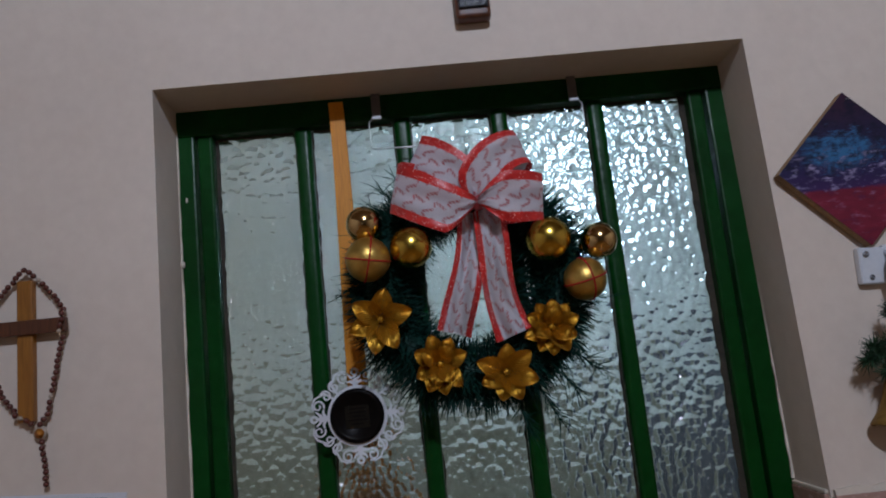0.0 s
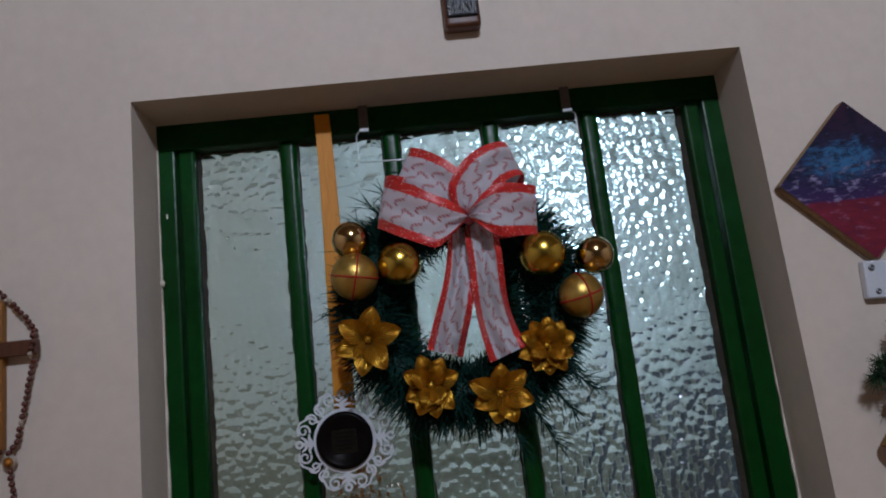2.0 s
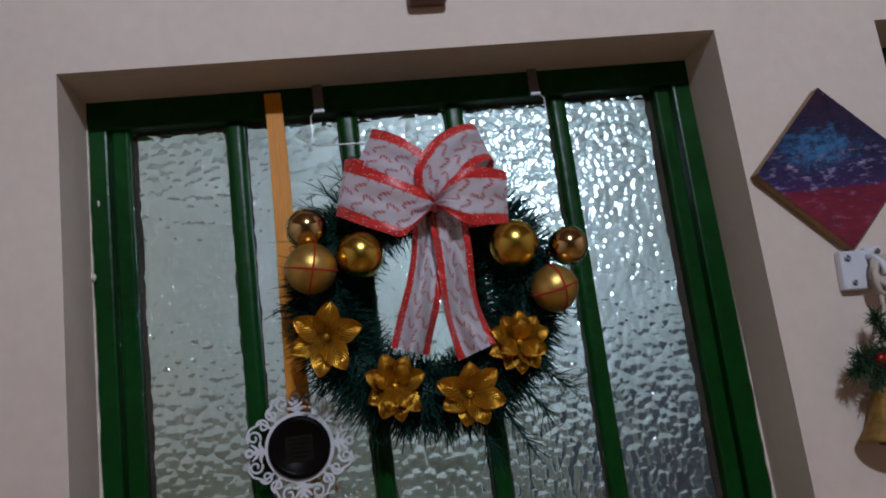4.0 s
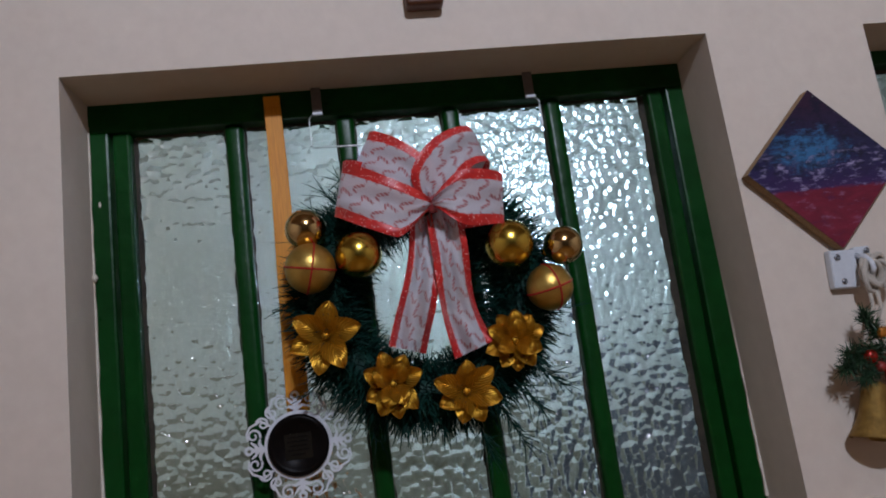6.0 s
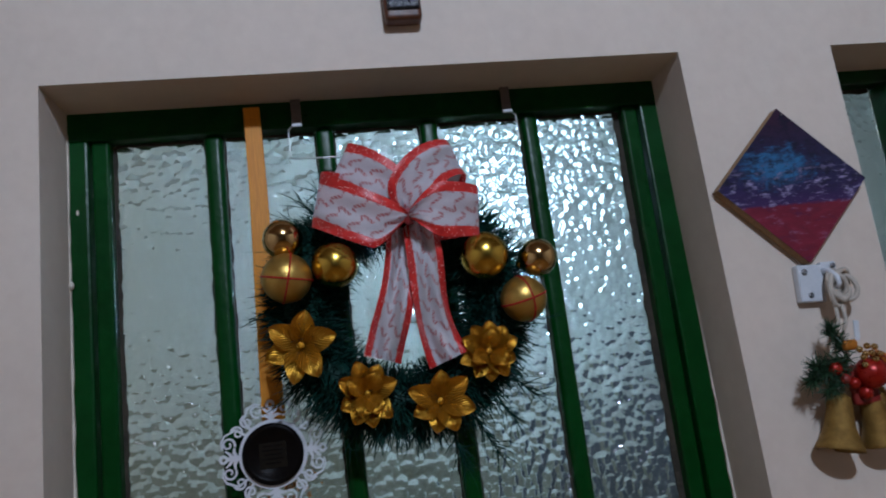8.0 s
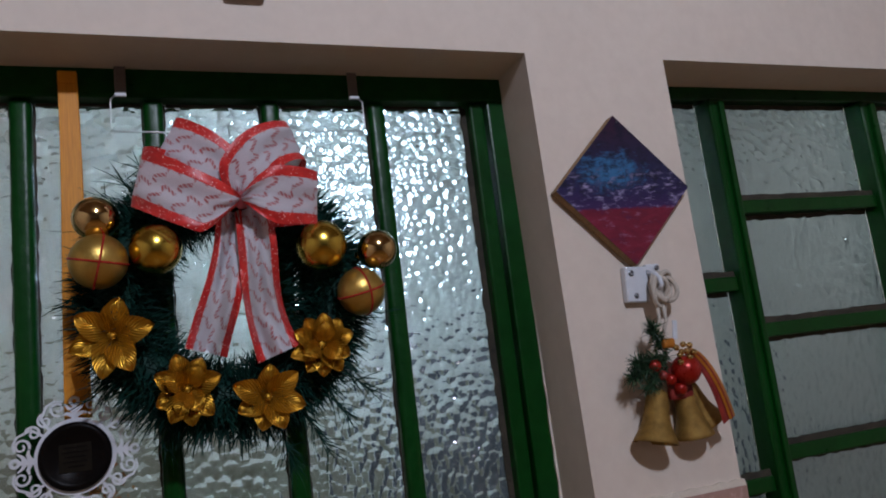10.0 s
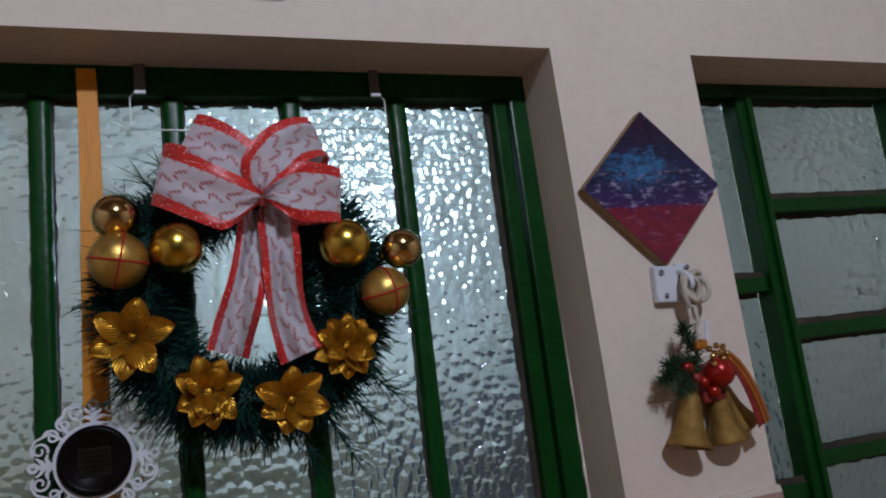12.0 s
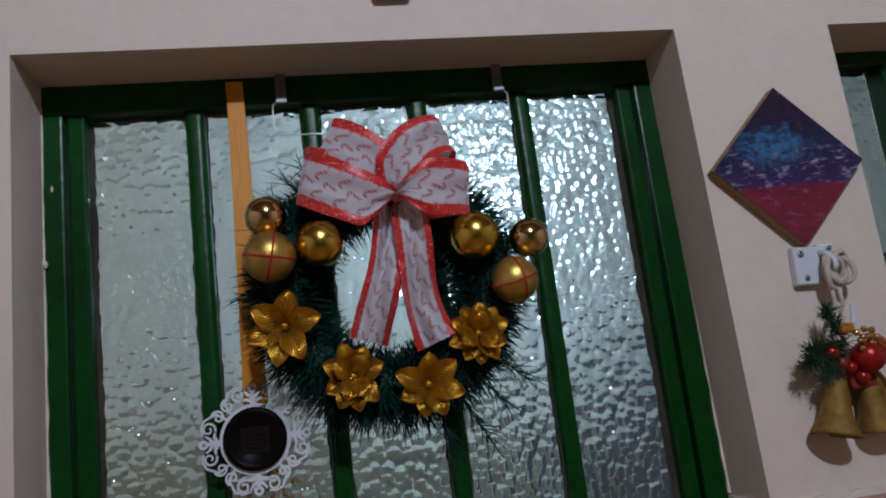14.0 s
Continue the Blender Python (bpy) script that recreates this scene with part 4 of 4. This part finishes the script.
    for off, mat, w in ((0.0, GOLD_EDGE, 0.0055), (-0.0105, RED_RIBBON, 0.0065), (-0.0002, RED_RIBBON, 0.0012)):
        bm = bmesh.new()
        rows = []
        for k in range(16):
            f = k / 15
            x, z = 0.625 + 0.050 * f ** 0.8 + off * (0.35 + 0.65 * f), 1.681 - 0.094 * f ** 1.35 + off * 0.35
            yy = y - 0.022 - 0.006 * math.sin(3 * f) - (0.0011 if w < 0.002 else 0)
            s = Vector((0.9, 0.1, 0.42)).normalized() * w
            p = Vector((x, yy, z))
            rows.append([bm.verts.new(p + q) for q in (-s, s, s + Vector((0, 0.0008, 0)), -s + Vector((0, 0.0008, 0)))])
        for a, b in zip(rows, rows[1:]):
            for j in range(4):
                bm.faces.new((a[j], a[(j + 1) % 4], b[(j + 1) % 4], b[j]))
        part("ribbon_end", bm, mat, orn, smooth=True)
    part("tag", box(0.6135, 0.6205, y - 0.012, y - 0.010, 1.697, 1.722, 0.0008, turn=Matrix.Rotation(radians(8), 4, "Y")), WHITE_PLASTIC, orn, "bluish white tag")
    # pine sprigs
    for x0, z0, x1, z1, n in ((0.600, 1.675, 0.540, 1.655, 520), (0.596, 1.685, 0.580, 1.716, 300), (0.598, 1.675, 0.548, 1.672, 320), (0.597, 1.66, 0.560, 1.640, 260)):
        a, b = Vector((x0, y - 0.006, z0)), Vector((x1, y - 0.012, z1))
        sprig = part("sprig", tube([a, a.lerp(b, 0.5), b], 0.0012, 6), SPRIG, orn)
        roots = []
        for k in range(n):
            roots.append((a.lerp(b, rng.random()), (b - a).normalized() * 0.8 + Vector((rng.gauss(0, 0.7), rng.gauss(0, 0.45) - 0.1, rng.gauss(0, 0.7)))))
        tagged(part("sprig_needles", blades(roots, rng, (0.010, 0.021), 0.0016, 0.3), SPRIG, sprig), kind="stuff")
    return orn


make_bells(random.Random(21)).location.x += 0.005


def make_cross():
    y = WALL - 0.012
    cross = thing("wooden_cross", (-0.521, WALL, 1.686), "honey and dark brown wooden cross hung on the wall", "cross")
    part("upright", box(-0.5315, -0.5110, y, WALL - 0.0008, 1.686, 1.868, 0.002, 2), LIGHT_WOOD, cross, "honey coloured wood")
    part("cross_bar", box(-0.578, -0.4665, y - 0.005, y + 0.004, 1.7965, 1.8155, 0.002, 2), DARK_WOOD, cross, "dark brown wood")


make_cross()


def make_rosary(rng):
    ros = thing("rosary", (-0.52, WALL - 0.01, 1.60), "brown wooden bead rosary draped over the wall cross", "rosary")
    y = WALL - 0.010
    route = [(-0.503, 1.682), (-0.494, 1.694), (-0.487, 1.725), (-0.480, 1.762), (-0.472, 1.800), (-0.469, 1.822), (-0.482, 1.842), (-0.497, 1.860), (-0.512, 1.876), (-0.519, 1.882), (-0.527, 1.876), (-0.542, 1.862),
             (-0.556, 1.847), (-0.572, 1.826), (-0.577, 1.804), (-0.572, 1.775), (-0.563, 1.748), (-0.549, 1.718), (-0.532, 1.696), (-0.511, 1.683)]

    def along(pts, step):
        out, carry = [], 0.0
        for (ax, az), (bx, bz) in zip(pts, pts[1:]):
            ln = math.hypot(bx - ax, bz - az)
            d = carry
            while d < ln:
                out.append((ax + (bx - ax) * d / ln, az + (bz - az) * d / ln))
                d += step
            carry = d - ln
        return out

    def depth(x, z):
        return y - (0.010 if 1.79 < z < 1.822 and -0.579 < x < -0.465 else 0.0) - (0.004 if -0.534 < x < -0.508 else 0)

    drop = [(-0.502, 1.660), (-0.4985, 1.63), (-0.4965, 1.602)]
    strand = along(route, 0.004)
    part("string", tube([(x, depth(x, z), z) for x, z in strand], 0.0008, 6), BEAD_PALE, ros)
    me, pale = None, None
    for k, (x, z) in enumerate(along(route, 0.0075) + along(drop, 0.0075)):
        light = k % 11 in (5,)
        mat = BEAD_PALE if light else BEAD
        src = pale if light else me
        if src is None:
            ob = part("bead", ball((0, 0, 0), 0.0029 if light else 0.0037, 12, 8), mat, ros, smooth=True)
            src = ob.data
            if light:
                pale = src
            else:
                me = src
        else:
            ob = new("bead", src)
            ob.parent = ros
            ob.matrix_parent_inverse = Matrix.Translation(-ros.location)
        ob.location = (x + rng.uniform(-0.0008, 0.0008), depth(x, z), z)
    part("medal", lathe([(0.0, 0.0), (0.0085, 0.0), (0.009, 0.0015), (0.007, 0.003), (0.0, 0.0034)], (-0.504, y + 0.002, 1.672), (0, -1, 0), 20), BEAD_PALE, ros, "small oval medal", True)
    part("medal_centre", lathe([(0.0, 0.0), (0.0062, 0.0), (0.0, 0.0018)], (-0.504, y - 0.0016, 1.671), (0, -1, 0), 16), GOLD_EDGE, ros, "orange medal centre", True)


make_rosary(random.Random(31))


def make_notice():
    notice = thing("paper_notice", (-0.50, WALL, 1.40), "white printed paper notice stuck to the wall", "paper")
    tilt = Matrix.Rotation(radians(4), 4, "Y")
    part("sheet", box(-0.600, -0.410, WALL - 0.0022, WALL - 0.0006, 1.330, 1.594, turn=tilt), PAPER, notice)
    for x0, x1, z0, z1 in ((-0.465, -0.425, 1.582, 1.5845), (-0.505, -0.480, 1.5845, 1.587), (-0.47, -0.43, 1.572, 1.5745), (-0.52, -0.48, 1.575, 1.578)):
        part("print_bar", box(x0, x1, WALL - 0.0029, WALL - 0.0025, z0, z1, turn=tilt), INK, notice)
    part("print_patch", box(-0.546, -0.538, WALL - 0.0029, WALL - 0.0025, 1.580, 1.5885, 0.0001), INK, notice)


make_notice()


def make_pot():
    """A clay pot on a post outside, seen only as a brown blur through the glass."""
    pot = thing("clay_pot", (-0.13, 1.45, 0.0), "brown clay pot standing outside behind the glass", "pot")
    x, y = -0.126, 1.30
    part("pot_body", lathe([(0.0, 0.0), (0.022, 0.002), (0.040, 0.012), (0.058, 0.03), (0.062, 0.07), (0.045, 0.13), (0.030, 0.15), (0.0, 0.15)], (x, y, 1.532), (0, 0, -1), 24), LIGHT_WOOD, pot, "brown rounded body", True)
    part("neck", lathe([(0.0, 0.0), (0.020, 0.001), (0.023, 0.006), (0.019, 0.012), (0.018, 0.035), (0.020, 0.046), (0.0, 0.046)], (x, y, 1.577), (0, 0, -1), 20), CLAY, pot, "narrow orange neck", True)
    part("stand", tube([(x, y, -0.02), (x, y, 1.384)], 0.02, 10), DARK_WOOD, pot)


make_pot()


# ---------------------------------------------------------------- tiles on the lower wall
def make_dado(rng):
    top, size, gap, deep = 1.492, 0.15, 0.003, 0.007
    dado = thing("tile_dado", (0.6, WALL, 0.0), "rose-brown glazed tiles on the lower wall", "tiles", kind="structure")
    y1 = WALL - 0.0003
    spans = ((RX0, DX0 - 0.002), (DX1 + 0.002, WX0 - 0.001))
    bed = bmesh.new()
    for x0, x1 in spans:
        box(x0, x1, y1 - 0.0045, y1, 0.0, top - 0.002, bm=bed)
    part("grout_bed", bed, GROUT, dado)
    for x0, x1 in spans:
        part("grout_cap", wavy_strip(x0 + 0.001, x1 - 0.001, y1, top - 0.001, top + 0.007, rng, 0.0018, 0.0075, upright=False), GROUT, dado, "uneven cream grout line")
    made = {}
    for x0, x1 in spans:
        x = x1
        while x > x0 + 0.02:
            w = round(min(size, x - x0), 3)
            for row in range(7):
                z1 = top - row * (size + gap)
                key = (w,)
                if key not in made:
                    ob = part("tile", box(-w / 2, w / 2, -deep, -0.0046, -size / 2, size / 2, 0.0012, 2), TILE, dado)
                    made[key] = ob.data
                else:
                    ob = new("tile", made[key])
                    ob.parent = dado
                    ob.matrix_parent_inverse = Matrix.Translation(-dado.location)
                ob.location = (x - w / 2, y1 + rng.uniform(-0.0004, 0.0004), z1 - size / 2)
            x -= w + gap
    # tiles that return into the door opening
    for x0, x1 in ((DX1 - 0.007, DX1 - 0.0005),):
        for row in range(7):
            z1 = top - row * (size + gap)
            part("tile", box(x0, x1, WALL + 0.004, 1.060, z1 - size, z1, 0.0012, 2), TILE, dado)
        part("grout_cap", box(x0 + 0.001, x1, WALL + 0.003, 1.061, top + 0.0005, top + 0.006, 0.002), GROUT, dado)


make_dado(random.Random(41))
